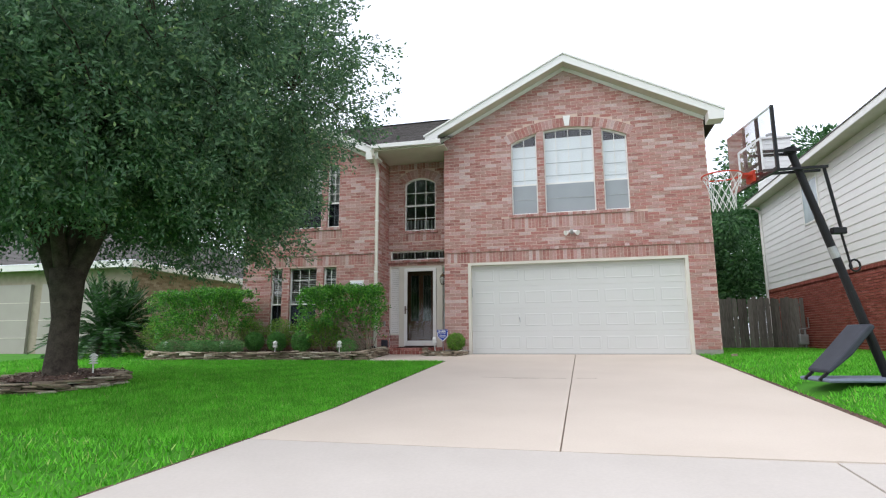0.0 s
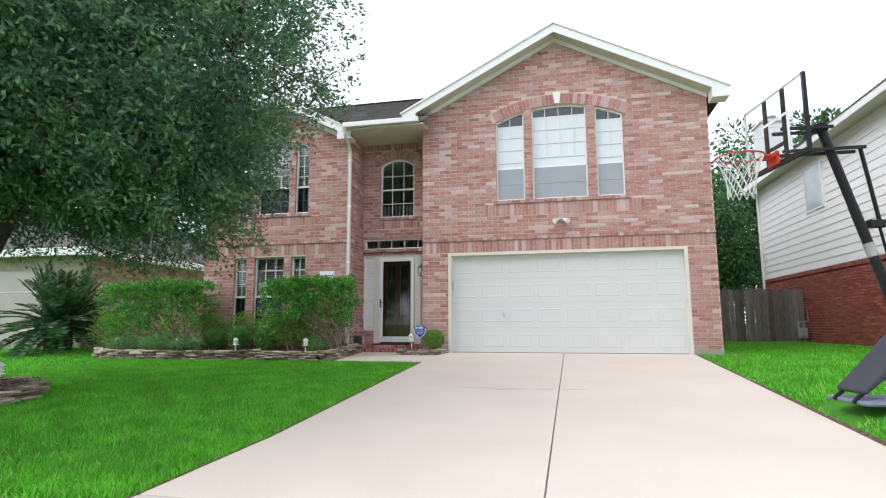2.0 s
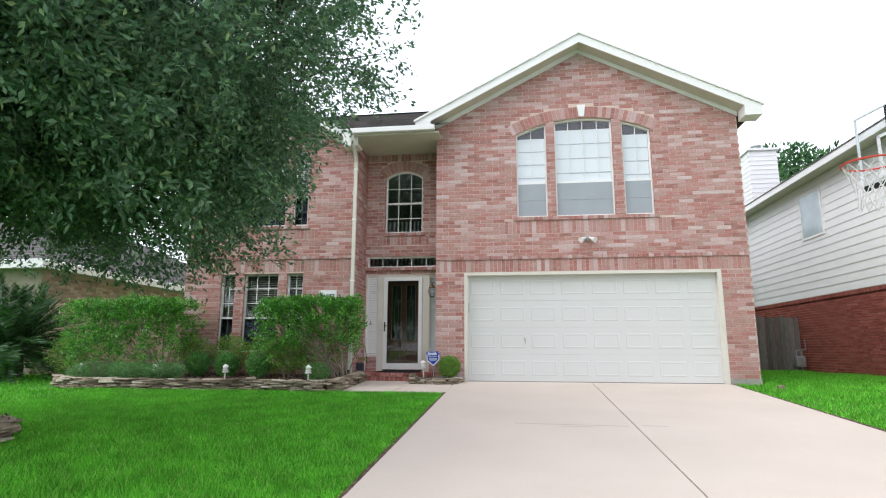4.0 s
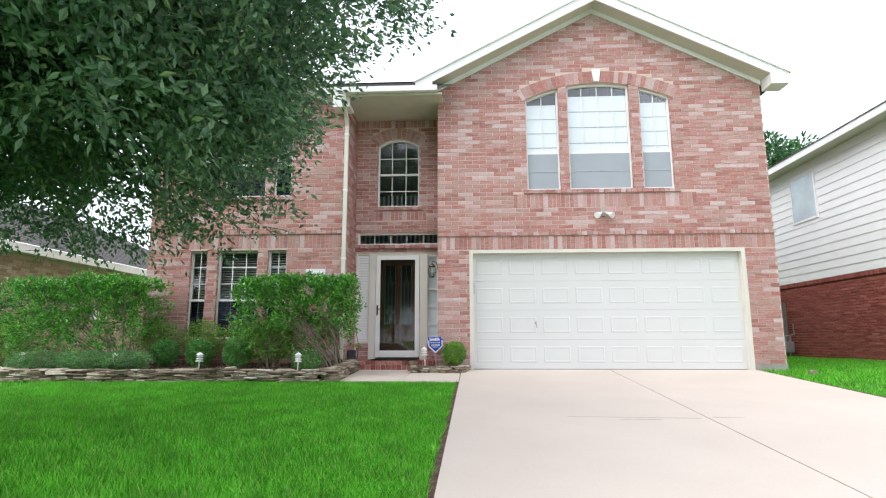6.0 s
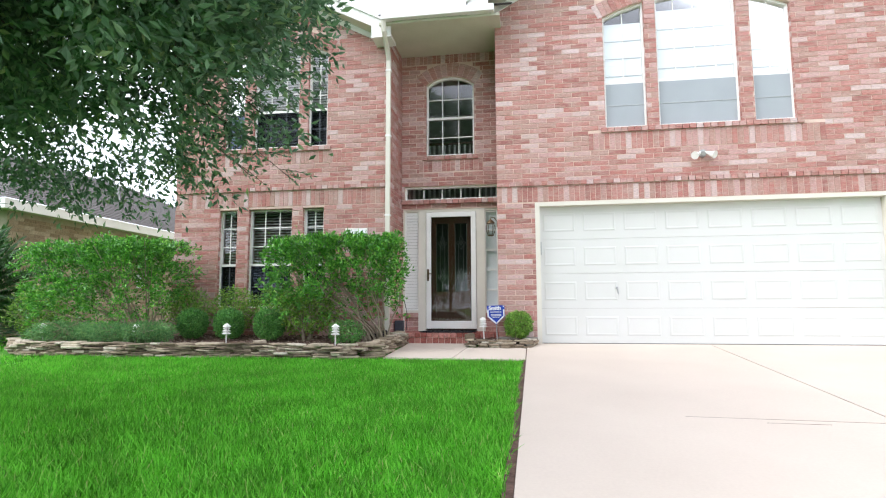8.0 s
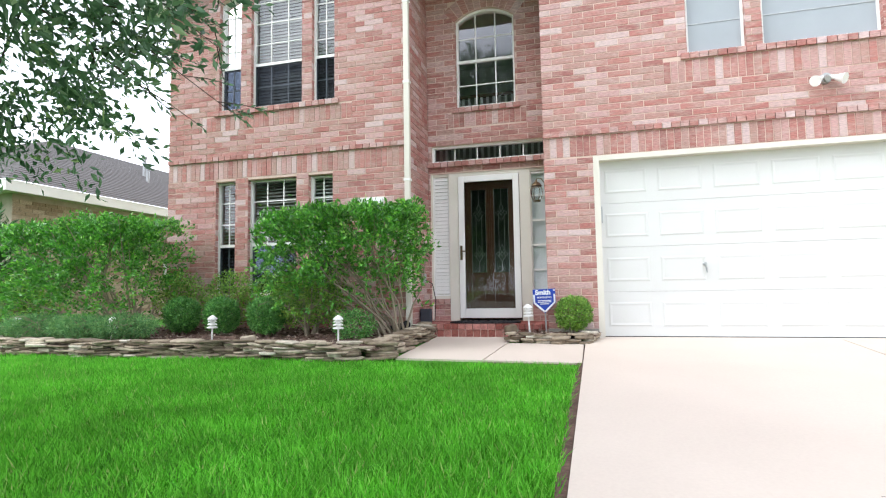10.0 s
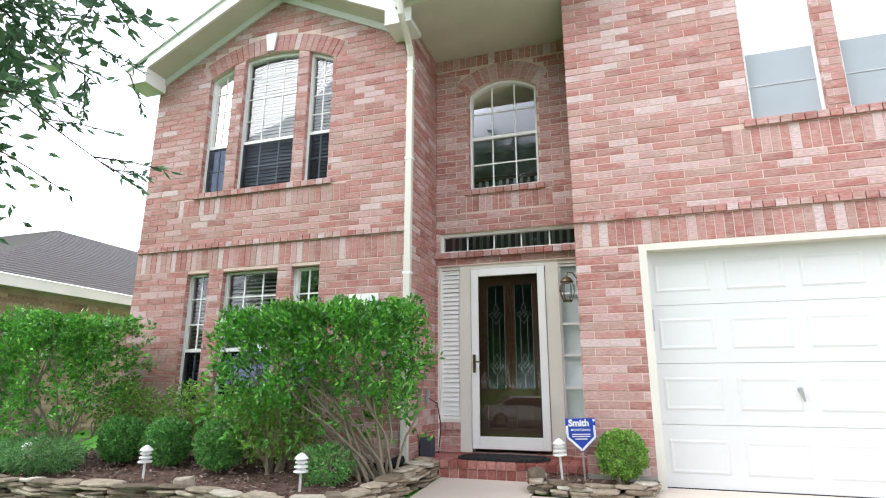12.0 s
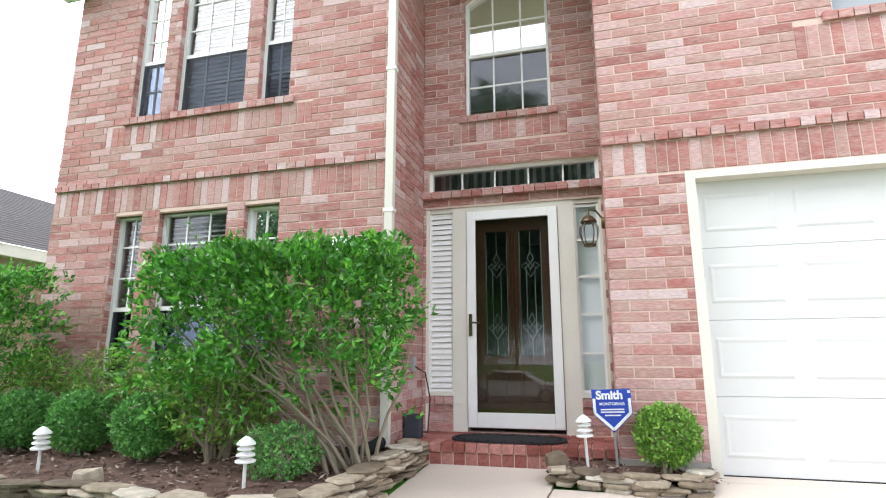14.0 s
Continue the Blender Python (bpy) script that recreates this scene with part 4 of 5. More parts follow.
# house number
num = thing("house_number_plaque", "white framed house number plaque with dark digits", "plaque", (-2.845, 0, 1.69))
bm = bmesh.new()
box(bm, -0.185, 0.185, -0.025, 0, -0.13, 0.13)
part("frame", bm, white, num, bevel=0.006)
bm = bmesh.new()
box(bm, -0.155, 0.155, -0.029, -0.024, -0.1, 0.1)
part("panel", bm, shade_mat, num)


def lettering(text, size, mat, parent, loc, rot=(90, 0, 0), name="lettering", weight=0.018):
    cu = bpy.data.curves.new(name, "FONT")
    cu.body, cu.size, cu.align_x, cu.align_y, cu.extrude = text, size, "CENTER", "CENTER", 0.0015
    cu.offset = size * weight
    cu.materials.append(mat)
    tmp = new(name, cu)
    bpy.context.view_layer.update()
    me = bpy.data.meshes.new_from_object(tmp.evaluated_get(bpy.context.evaluated_depsgraph_get()))
    bpy.data.objects.remove(tmp)
    ob = new(name, me)
    ob.parent = parent
    ob.matrix_basis = pose(*loc, *rot)
    return ob


lettering("21227", 0.115, black, num, (0, -0.031, 0), name="digits")

# ---- yard sign ----
sg = thing("yard_sign", "blue and white security yard sign on a metal stake", "sign", (-0.6, -0.08, 0.02))
sg.scale = (0.88, 0.88, 0.88)
sg.rotation_euler = (0, radians(-2), 0)
bm = bmesh.new()
tube(bm, [(0, 0.012, -0.05), (0, 0.012, 0.5)], [0.011, 0.011], 8)
part("stake", bm, steel, sg)
def shield(k, y0, y1):
    b = bmesh.new()
    prism(b, [(-0.15 * k, 0.13 * k), (-0.15 * k, -0.06 * k), (0, -0.2 * k), (0.15 * k, -0.06 * k), (0.15 * k, 0.13 * k)], y0, y1)
    for v in b.verts:
        v.co.z += 0.5
    return b
plate = part("plate", shield(1.0, -0.004, 0.002), sign_blue, sg, "blue shield-shaped sign face")
bm = bmesh.new()
for p, q in (((-0.135, 0.56), (-0.135, 0.445)), ((-0.135, 0.448), (0, 0.322)), ((0, 0.322), (0.135, 0.448)), ((0.135, 0.445), (0.135, 0.56)), ((0.135, 0.6), (0.135, 0.62))):
    bar(bm, (p[0], -0.006, p[1]), (q[0], -0.006, q[1]), 0.022, 0.004)
part("border", bm, sign_white, plate)
lettering("Smith", 0.09, sign_white, plate, (-0.015, -0.0065, 0.583), weight=0.04)
lettering("MONITORING", 0.03, sign_white, plate, (0, -0.0065, 0.517))
bm = bmesh.new()
for z, wd in ((0.475, 0.09), (0.455, 0.09), (0.43, 0.06)):
    box(bm, -wd, wd, -0.0068, -0.004, z - 0.005, z + 0.005)
part("small_print", bm, sign_white, plate)


# ---- flagstones ----
stone_meshes = []
for k in range(12):
    bm = bmesh.new()
    n = random.choice((6, 7, 8))
    low, mid, hi = [], [], []
    for i in range(n):
        t = math.tau * i / n + random.uniform(-0.15, 0.15)
        rx, ry = 0.5 * random.uniform(0.85, 1.1), 0.5 * random.uniform(0.8, 1.1)
        p = (rx * math.copysign(abs(math.cos(t)) ** 0.6, math.cos(t)), ry * math.copysign(abs(math.sin(t)) ** 0.6, math.sin(t)))
        low.append(bm.verts.new((p[0] * 0.95, p[1] * 0.95, -0.5)))
        mid.append(bm.verts.new((p[0] * 1.03, p[1] * 1.03, random.uniform(-0.2, 0.2))))
        hi.append(bm.verts.new((p[0] * 0.93, p[1] * 0.93, 0.5 + random.uniform(-0.12, 0.12))))
    for p, q in ((low, mid), (mid, hi)):
        for i in range(n):
            bm.faces.new((p[i], p[(i + 1) % n], q[(i + 1) % n], q[i]))
    bm.faces.new(hi)
    bm.faces.new(low[::-1])
    stone_meshes.append(mesh_of("stone", bm, stone_piece))


def stone(parent, x, y, z, lx, ly, lz, turn, tip=4):
    ob = new("stone", random.choice(stone_meshes))
    ob.parent = parent
    ob.matrix_basis = pose(x, y, z, random.uniform(-tip, tip), random.uniform(-tip, tip), turn) @ Matrix.Diagonal((lx, ly, lz, 1))


def stone_run(name, label, path, courses, depth=0.19, longest=0.42):
    t = thing(name, label, "stone edging", (0, 0, 0))
    seg = [((Vector(q) - Vector(p)).length, Vector(p), Vector(q)) for p, q in zip(path, path[1:])]
    total = sum(s[0] for s in seg)
    def at(d):
        for ln, p, q in seg:
            if d <= ln:
                return p.lerp(q, d / ln), math.degrees(math.atan2((q - p).y, (q - p).x))
            d -= ln
        return seg[-1][2], math.degrees(math.atan2((seg[-1][2] - seg[-1][1]).y, (seg[-1][2] - seg[-1][1]).x))
    for c in range(courses):
        d = random.uniform(0, 0.2)
        while d < total:
            ln = random.uniform(0.13, longest)
            p, ang = at(min(d + ln / 2, total))
            th = random.uniform(0.017, 0.036)
            stone(t, p.x + random.uniform(-0.03, 0.03), p.y + random.uniform(-0.045, 0.045), ground_z(p.x, p.y) + 0.028 * c, ln * 1.04, depth * random.uniform(0.8, 1.15), th, ang + random.uniform(-8, 8))
            d += ln * 0.93
    return t


stone_run("stone_edging", "dry-stacked tan flagstone edging along the bed", [(-7.9, -1.15), (-7.3, -1.55), (-5.5, -1.72), (-3.6, -1.6), (-2.5, -1.7), (-2.14, -1.5), (-2.08, -0.75), (-2.09, 0.0)], 7)
stone_run("stone_edging", "small flagstone edging round a planted pocket", [(-1.0, 0.05), (-0.96, -0.34), (-0.6, -0.44), (-0.16, -0.42), (-0.06, -0.15)], 4, 0.13, 0.24)
TX, TY = -4.6, -6.5
stone_run("stone_ring", "ring of stacked flagstones round the oak trunk", [(TX + 0.78 * math.cos(math.tau * i / 14), TY + 0.78 * math.sin(math.tau * i / 14)) for i in range(15)], 5, 0.22)


def bed(name, label, x0, x1, y0, y1, lift, inside):
    bm = bmesh.new()
    nx, ny = max(4, int((x1 - x0) / 0.12)), max(4, int((y1 - y0) / 0.12))
    g = {}
    for i in range(nx + 1):
        for j in range(ny + 1):
            x, y = x0 + (x1 - x0) * i / nx, y0 + (y1 - y0) * j / ny
            if inside(x, y):
                g[i, j] = bm.verts.new((x, y, ground_z(x, y) + lift + 0.035 * noise.noise((x * 3, y * 3, 0)) + 0.015 * noise.noise((x * 11, y * 11, 4))))
    for i, j in list(g):
        q = [g.get(k) for k in ((i, j), (i + 1, j), (i + 1, j + 1), (i, j + 1))]
        if all(q):
            bm.faces.new(q)
    pts = [v.co.copy() for v in bm.verts]
    ob = structure(name, bm, mulch, label, "mulch bed", smooth=True)
    r = np.random.default_rng(8)
    n = int(len(pts) * 6)
    c = np.array([pts[i] for i in r.integers(0, len(pts), n)]) + r.normal(size=(n, 3)) * (0.06, 0.06, 0.004) + (0, 0, 0.012)
    a = r.normal(size=(n, 3)) * (1, 1, 0.25)
    chips = new("mulch_chips", leaf_mesh("mulch_chips", c, a, 0.05, 0.018, chip_mat, r))
    tagged(chips, "scattered brown bark chips on the bed", "mulch", kind="stuff")


chip_mat = varied("bark_chip", [(0, (0.08, 0.05, 0.04)), (0.6, (0.2, 0.135, 0.1)), (1, (0.42, 0.34, 0.28))], 0.95, False, 20, 0.3)
bed("mulch_bed", "dark bark mulch under the shrubs", -7.8, -2.1, -1.66, -0.0, 0.1, lambda x, y: y > -1.7 + max(0, (-7.0 - x)) * 0.5)
bed("mulch_bed_small", "dark bark mulch pocket beside the step", -0.98, -0.03, -0.4, 0.1, 0.06, lambda x, y: True)
bed("mulch_ring", "dark bark mulch round the oak trunk", TX - 0.75, TX + 0.75, TY - 0.75, TY + 0.75, 0.12, lambda x, y: math.hypot(x - TX, y - TY) < 0.76)


# ---- path lamps ----
def path_lamp():
    t = thing("path_lamp", "white tiered plastic path lamp on a thin stake", "path lamp", (0, 0, 0), "path lamps in the beds")
    bm = bmesh.new()
    tube(bm, [(0, 0, -0.05), (0, 0, 0.2)], [0.012, 0.012], 8)
    part("stake", bm, white, t)
    for k in range(3):
        bm = bmesh.new()
        z, r = 0.19 + k * 0.04, 0.068 - 0.006 * k
        lathe(bm, 0, 0, [(0.02, z), (r, z - 0.004), (r, z + 0.006), (0.03, z + 0.024), (0.022, z + 0.036)], 16)
        part("tier", bm, white, t, smooth=False)
    bm = bmesh.new()
    lathe(bm, 0, 0, [(0.02, 0.3), (0.064, 0.3), (0.06, 0.31), (0.035, 0.335), (0.008, 0.352)], 16)
    part("cap", bm, white, t)
    return t


lamp = path_lamp()
spots = [(-2.72, -1.25), (-4.35, -1.2), (-5.7, -1.3), (-7.3, -1.2), (-0.8, -0.08), (TX + 0.36, TY + 0.2), (TX - 0.42, TY + 0.35)]
lamp.matrix_basis = pose(*spots[0], ground_z(*spots[0]) + 0.09, 2, 1, 0) @ Matrix.Scale(0.88, 4)
for x, y in spots[1:]:
    copy_thing(lamp, pose(x, y, ground_z(x, y) + 0.09, random.uniform(-4, 4), random.uniform(-4, 4), random.uniform(0, 90)))


# ---- shrubs ----
def shrub(name, label, cx, cy, z0, z1, rx, ry, n, leaf, lw, mat, seed, square=2.0, stems=0, foot=None, shell=0.55, rag=0.12, rosette=1):
    """Clipped shrub: leaves in an uneven shell, in rosettes at the twig ends, over branching stems."""
    r = np.random.default_rng(seed)
    gz = ground_z(cx, cy) + 0.08
    t = thing(name, label, "shrub", (cx, cy, gz))
    n //= rosette
    d = r.normal(size=(n, 3))
    if square > 4:
        d = r.uniform(-1, 1, (n, 3))
        ax = r.choice(3, n, p=(0.2, 0.4, 0.4))
        d[np.arange(n), ax] = np.where((ax == 2) | (r.random(n) < 0.5), 1, -1) * np.where(r.random(n) < 0.85, 1, -1)
        d *= (1 / np.maximum((np.abs(d) ** 9).sum(1, keepdims=True) ** (1 / 9), 1e-6))
    else:
        d /= (np.abs(d) ** square).sum(1, keepdims=True) ** (1 / square)
    lump = np.array([noise.noise(Vector(v) * 2.2 + Vector((seed, 0, 0))) + 0.5 * noise.noise(Vector(v) * 5 + Vector((0, seed, 0))) for v in d])
    rad = (1 + rag * lump) * np.maximum(r.random(n) ** (0.2 if square > 4 else 0.35), shell)
    rad = np.where(r.random(n) < 0.04, rad * 1.07, rad)
    hz = (z1 - z0) / 2
    p = d * rad[:, None] * (rx, ry, hz) + (0, 0, z0 + hz)
    if stems > 15:
        up = np.clip((p[:, 2] - z0) / (z1 - z0), 0, 1)
        gap = np.array([noise.noise(Vector(v) * 3.4 + Vector((seed, seed, 0))) + 0.5 * noise.noise(Vector(v) * 8) for v in p])
        bare = np.clip(p[:, 0] / rx * (1 if (foot or 0) > 0 else -1), 0, 1) * 0.45
        keep = (r.random(n) < np.clip(up * 1.7 + 0.3 - bare, 0, 1)) & (gap > -0.24 + 0.5 * (1 - up) ** 1.3)
        p, d, n = p[keep], d[keep], int(keep.sum())
    out = d * 0.8 + r.normal(size=(n, 3)) * 0.35 + (0, 0, 0.45)
    out /= np.linalg.norm(out, axis=1, keepdims=True)
    q, o = np.repeat(p, rosette, 0), np.repeat(out, rosette, 0)
    m = len(q)
    spread = leaf * 0.55 if rosette > 1 else 0.0
    al = o * (0.7 if rosette > 1 else 0.5) + r.normal(size=(m, 3)) * (0.6 if rosette > 1 else 0.8)
    ob = new("foliage", leaf_mesh("foliage", q + o * (r.uniform(-1.6, 0.6, m) * spread)[:, None] + r.normal(size=(m, 3)) * spread * 0.5, al, leaf, lw, mat, r))
    ob.parent = t
    for k in range(stems):
        bm = bmesh.new()
        fx = (foot or 0) + r.uniform(-0.16, 0.12) * (1 if stems > 15 else 0.4)
        a = np.array((fx, r.uniform(-0.1, 0.1), -0.08))
        e = p[r.integers(0, n)] * 1.0
        m = a * 0.45 + e * 0.55 + r.normal(size=3) * (0.08, 0.05, 0.05)
        m[2] = max(m[2], 0.25)
        tube(bm, [a, a * 0.75 + m * 0.25 + (0, 0, 0.1), a * 0.35 + m * 0.65 + r.normal(size=3) * 0.025 + (0, 0, 0.05), m, e], [0.017, 0.014, 0.011, 0.009, 0.004], 6)
        for g in range(4):
            e2 = np.clip(m + (e - m) * r.uniform(0.2, 0.8) + r.normal(size=3) * (0.16, 0.1, 0.16), (-rx * 0.95, -ry, 0.1), (rx * 0.9, ry, z1 * 0.97))
            tube(bm, [m, (m + e2) / 2 + r.normal(size=3) * 0.03, e2], [0.008, 0.005, 0.0025], 4)
        part("stem", bm, twig, t)
    return t


shrub("privet_hedge", "tall square-clipped glossy green shrub with bare lower stems", -2.9, -0.72, 0.22, 1.53, 1.03, 0.42, 30000, 0.06, 0.028, hedge_leaf, 3, 7, 17, 0.66, 0.4, rag=0.17, rosette=6)
shrub("privet_hedge", "wide flat-topped glossy green shrub with branching trunk", -6.68, -0.75, 0.2, 1.52, 1.27, 0.55, 40000, 0.058, 0.028, hedge_leaf, 5, 5, 16, 0.8, 0.5, rag=0.22, rosette=6)
shrub("low_shrub", "loose bright green shrub under the tall hedge", -3.4, -0.6, 0.1, 0.85, 0.5, 0.35, 3200, 0.05, 0.022, lime_leaf, 6, 2.2, 8, 0, 0.3)
for k, (x, y, rr) in enumerate(((-3.93, -0.74, 0.21), (-4.6, -0.7, 0.205), (-5.24, -0.64, 0.205))):
    shrub("boxwood_ball", "small dense clipped boxwood ball", x, y, 0.05, 0.49, rr, rr, 7500, 0.034, 0.02, box_leaf, 10 + k, 2.5, 3, 0, 0.86, rag=0.08)
shrub("boxwood_ball", "small round clipped shrub beside the yard sign", -0.28, -0.16, 0.02, 0.41, 0.205, 0.19, 5200, 0.03, 0.017, lime_leaf, 14, 2.5, 3, 0, 0.84, rag=0.08)
shrub("boxwood_ball", "low rounded dark shrub in the mulch", -2.66, -0.98, 0.0, 0.36, 0.26, 0.2, 2200, 0.03, 0.016, box_leaf, 15, 2.1, 3, 0, 0.6)
for k, (x, rr) in enumerate(((-5.55, 0.4), (-4.75, 0.38), (-4.0, 0.42))):
    shrub("low_shrub", "loose yellow-green shrub against the brick wall", x, -0.3, 0.1, 0.82, rr, 0.25, 2400, 0.045, 0.02, lime_leaf, 20 + k, 2.2, 6, 0, 0.35)
for k, (x, y, rx) in enumerate(((-7.0, -1.2, 0.55), (-6.2, -1.25, 0.5), (-5.6, -1.2, 0.42))):
    shrub("juniper", "low spreading feathery juniper", x, y, 0.02, 0.34, rx, 0.3, 5200, 0.06, 0.009, juniper_leaf, 30 + k, 2.0, 5, 0, 0.5, rag=0.25)
shrub("low_shrub", "loose pale green shrub behind the bed", -8.1, -0.5, 0.0, 0.9, 0.5, 0.4, 2400, 0.06, 0.02, lime_leaf, 41, 2.0, 5, 0, 0.4, rag=0.3)


# ---- sago palm ----
palm = thing("sago_palm", "large dark sago palm with arching feathery fronds", "palm", (-9.95, -0.2, -0.02))
bm = bmesh.new()
lathe(bm, 0, 0, [(0.3, -0.05), (0.32, 0.2), (0.28, 0.5), (0.12, 0.62)], 12)
part("trunk", bm, bark, palm)
r = np.random.default_rng(77)
for k in range(150):
    az, el = r.uniform(0, math.tau), math.radians(r.uniform(-15, 82))
    ln = r.uniform(1.4, 1.85)
    u = np.linspace(0, 1, 12)
    out = ln * (u * math.cos(el) + 0.05)
    zz = 0.55 + ln * (u * math.sin(el)) - 0.45 * u ** 2 * ln * math.cos(el)
    pts = np.stack([out * math.cos(az), out * math.sin(az), zz], 1)
    fine_u = np.linspace(0.12, 1, 52)
    c = np.stack([np.interp(fine_u, u, pts[:, i]) for i in range(3)], 1)
    tg = np.gradient(c, axis=0)
    tg /= np.linalg.norm(tg, axis=1, keepdims=True)
    sd = np.cross(tg, (0, 0, 1.0))
    sd /= np.linalg.norm(sd, axis=1, keepdims=True)
    cc = np.concatenate([c, c])
    aa = np.concatenate([sd + tg * 0.6 + (0, 0, 0.25), -sd + tg * 0.6 + (0, 0, 0.25)])
    fr = new("frond", leaf_mesh("frond", cc, aa, 0.19, 0.026, palm_leaf, r))
    fr.parent = palm


# ---- oak ----
oak = thing("oak_tree", "broad live oak with dark trunk and dense drooping crown", "tree", (TX, TY, ground_z(TX, TY)))
r = np.random.default_rng(21)
CC = np.array((0.2, 0.15, 3.8))


def airy(points, level):
    """Leaves out the hollows between the boughs."""
    h = np.array([noise.noise(Vector(c) * 0.8 + Vector((3, 1, 7))) + 0.45 * noise.noise(Vector(c) * 2.1 + Vector((5, 2, 1))) for c in points])
    return points[h > level]


n = 12500
d = r.normal(size=(n, 3))
d /= np.linalg.norm(d, axis=1, keepdims=True)
lump = np.array([noise.noise(Vector(v) * 1.8) + 0.6 * noise.noise(Vector(v) * 4.5) for v in d])
rad = (1 + 0.16 * lump) * np.maximum(r.random(n) ** 0.5, 0.3)
low = d[:, 2] < 0
hr = np.where(low, 4.0, 4.3)
clump = d * rad[:, None] * np.stack([hr, hr, np.where(low, 2.0, 3.6)], 1) + CC
clump[:, 1] = np.where(clump[:, 1] > 0, clump[:, 1] * 0.8, clump[:, 1])
clump = clump[r.random(n) > np.clip((clump[:, 1] - 1.8) * 0.6, 0, 0.93)]
clump = clump[clump[:, 2] > 2.15 + 0.4 * r.random(len(clump))]
clump = airy(clump, -0.25)
# hanging sprays at the rim
m = 700
t = r.uniform(0, math.tau, m)
q = r.uniform(1.6, 3.25, m)
clump = np.concatenate([clump, airy(np.stack([q * np.cos(t), q * np.sin(t), r.uniform(1.95, 2.8, m)], 1), -0.1)])
bm = bmesh.new()
tube(bm, [(0, 0, -0.1), (0.0, 0, 0.1), (0.0, 0, 0.4), (0.0, 0, 0.9), (-0.02, 0, 1.3), (-0.03, 0.0, 1.6)], [0.29, 0.22, 0.185, 0.175, 0.21, 0.22], 22)
for v in bm.verts:
    k = 1 + 0.06 * noise.noise((v.co.x * 9, v.co.y * 9, v.co.z * 1.5))
    v.co.x, v.co.y = v.co.x * k, v.co.y * k
trunk_ob = part("trunk", bm, bark, oak, smooth=True)
limb_tips = []
for k, (dx, dy, dz, rr) in enumerate(((-1.5, -0.2, 2.2, 0.15), (-0.25, 0.3, 2.9, 0.13), (0.75, 0.45, 2.5, 0.14), (-0.1, -0.8, 2.6, 0.1))):
    bm = bmesh.new()
    p = [np.array((-0.03 + dx * 0.02, dy * 0.02, 1.2)), np.array((-0.03 + dx * 0.14, dy * 0.14, 1.65)), np.array((dx * 0.32, dy * 0.32, 2.15)), np.array((dx * 0.65, dy * 0.65, 1.6 + dz * 0.55)), np.array((dx * 1.3, dy * 1.3, 1.7 + dz))]
    tube(bm, p, [rr, rr, rr * 0.92, rr * 0.7, rr * 0.4], 12)
    limb_tips += [p[3], p[4]]
    for q in range(9):
        az = math.tau * q / 9 + k
        e = p[3] * 0.5 + p[4] * 0.5 + np.array((math.cos(az) * 2.6, math.sin(az) * 2.6, r.uniform(-1.2, 1.8)))
        s = p[3] + (p[4] - p[3]) * r.random()
        mid = s * 0.5 + e * 0.5 + np.array((0, 0, 0.25))
        tube(bm, [s, mid, e], [rr * 0.35, rr * 0.22, 0.012], 6)
        limb_tips += [mid, e]
    part("limb", bm, bark, oak, smooth=True)
# long drooping branches that reach towards the house
sprays = []
for x, y, z in ((-2.4, -3.55, 1.82), (-2.1, -3.65, 2.4), (-2.6, -3.9, 1.75), (-2.25, -3.8, 2.1), (-2.95, -3.4, 2.2), (-2.8, -3.2, 2.6)):
    e = np.array((x - TX, y - TY, z - ground_z(TX, TY)))
    a = e * (0.55, 0.5, 1) + (0, 0, 0.85)
    pts = [a, a * 0.6 + e * 0.4 + (0.03, -0.04, 0.1), a * 0.25 + e * 0.75 + (-0.03, 0.03, 0.06), e]
    bm = bmesh.new()
    tube(bm, pts, [0.009, 0.006, 0.004, 0.002], 5)
    for g in range(22):
        u = r.uniform(0.2, 1.0)
        f = np.array([np.interp(u, (0, 0.4, 0.75, 1), [w[i] for w in pts]) for i in range(3)])
        h = f + (e - a) / np.linalg.norm(e - a) * 0.12 + r.normal(size=3) * (0.11, 0.11, 0.08)
        tube(bm, [f, (f + h) / 2 + (0, 0, 0.01), h], [0.004, 0.003, 0.002], 4)
        for c in range(12):
            sprays.append((f + (h - f) * r.uniform(0.15, 1.05), (h - f) / np.linalg.norm(h - f) + r.normal(size=3) * 0.55))
    part("branch", bm, bark, oak)
tips = np.array(limb_tips)
bm = bmesh.new()
for c in clump[::14]:
    i = np.argmin(((tips - c) ** 2).sum(1))
    tube(bm, [tips[i], (tips[i] + c) / 2 + (0, 0, 0.12), c], [0.012, 0.008, 0.004], 4)
tagged(part("twigs", bm, bark, oak), kind="stuff")
K = 44
base = np.repeat(clump, K, 0)
tw = np.repeat(r.normal(size=(len(clump), 3)) * 0.7 + (clump - CC) / np.linalg.norm(clump - CC, axis=1, keepdims=True) * 0.8 + (0, 0, -0.25), K, 0)
tw /= np.linalg.norm(tw, axis=1, keepdims=True)
pos = base + tw * r.uniform(-0.1, 0.42, len(base))[:, None] + r.normal(size=base.shape) * 0.06
al = tw + r.normal(size=base.shape) * 0.6
spray_ob = new("spray_foliage", leaf_mesh("spray_foliage", np.array([w[0] for w in sprays]), np.array([w[1] for w in sprays]), 0.052, 0.018, oak_leaf, r))
spray_ob.parent = oak
crown = new("crown", leaf_mesh("crown", pos, al, 0.074, 0.032, oak_leaf, r))
crown.parent = oak
m = 20000
v = r.normal(size=(m, 3))
v /= np.linalg.norm(v, axis=1, keepdims=True)
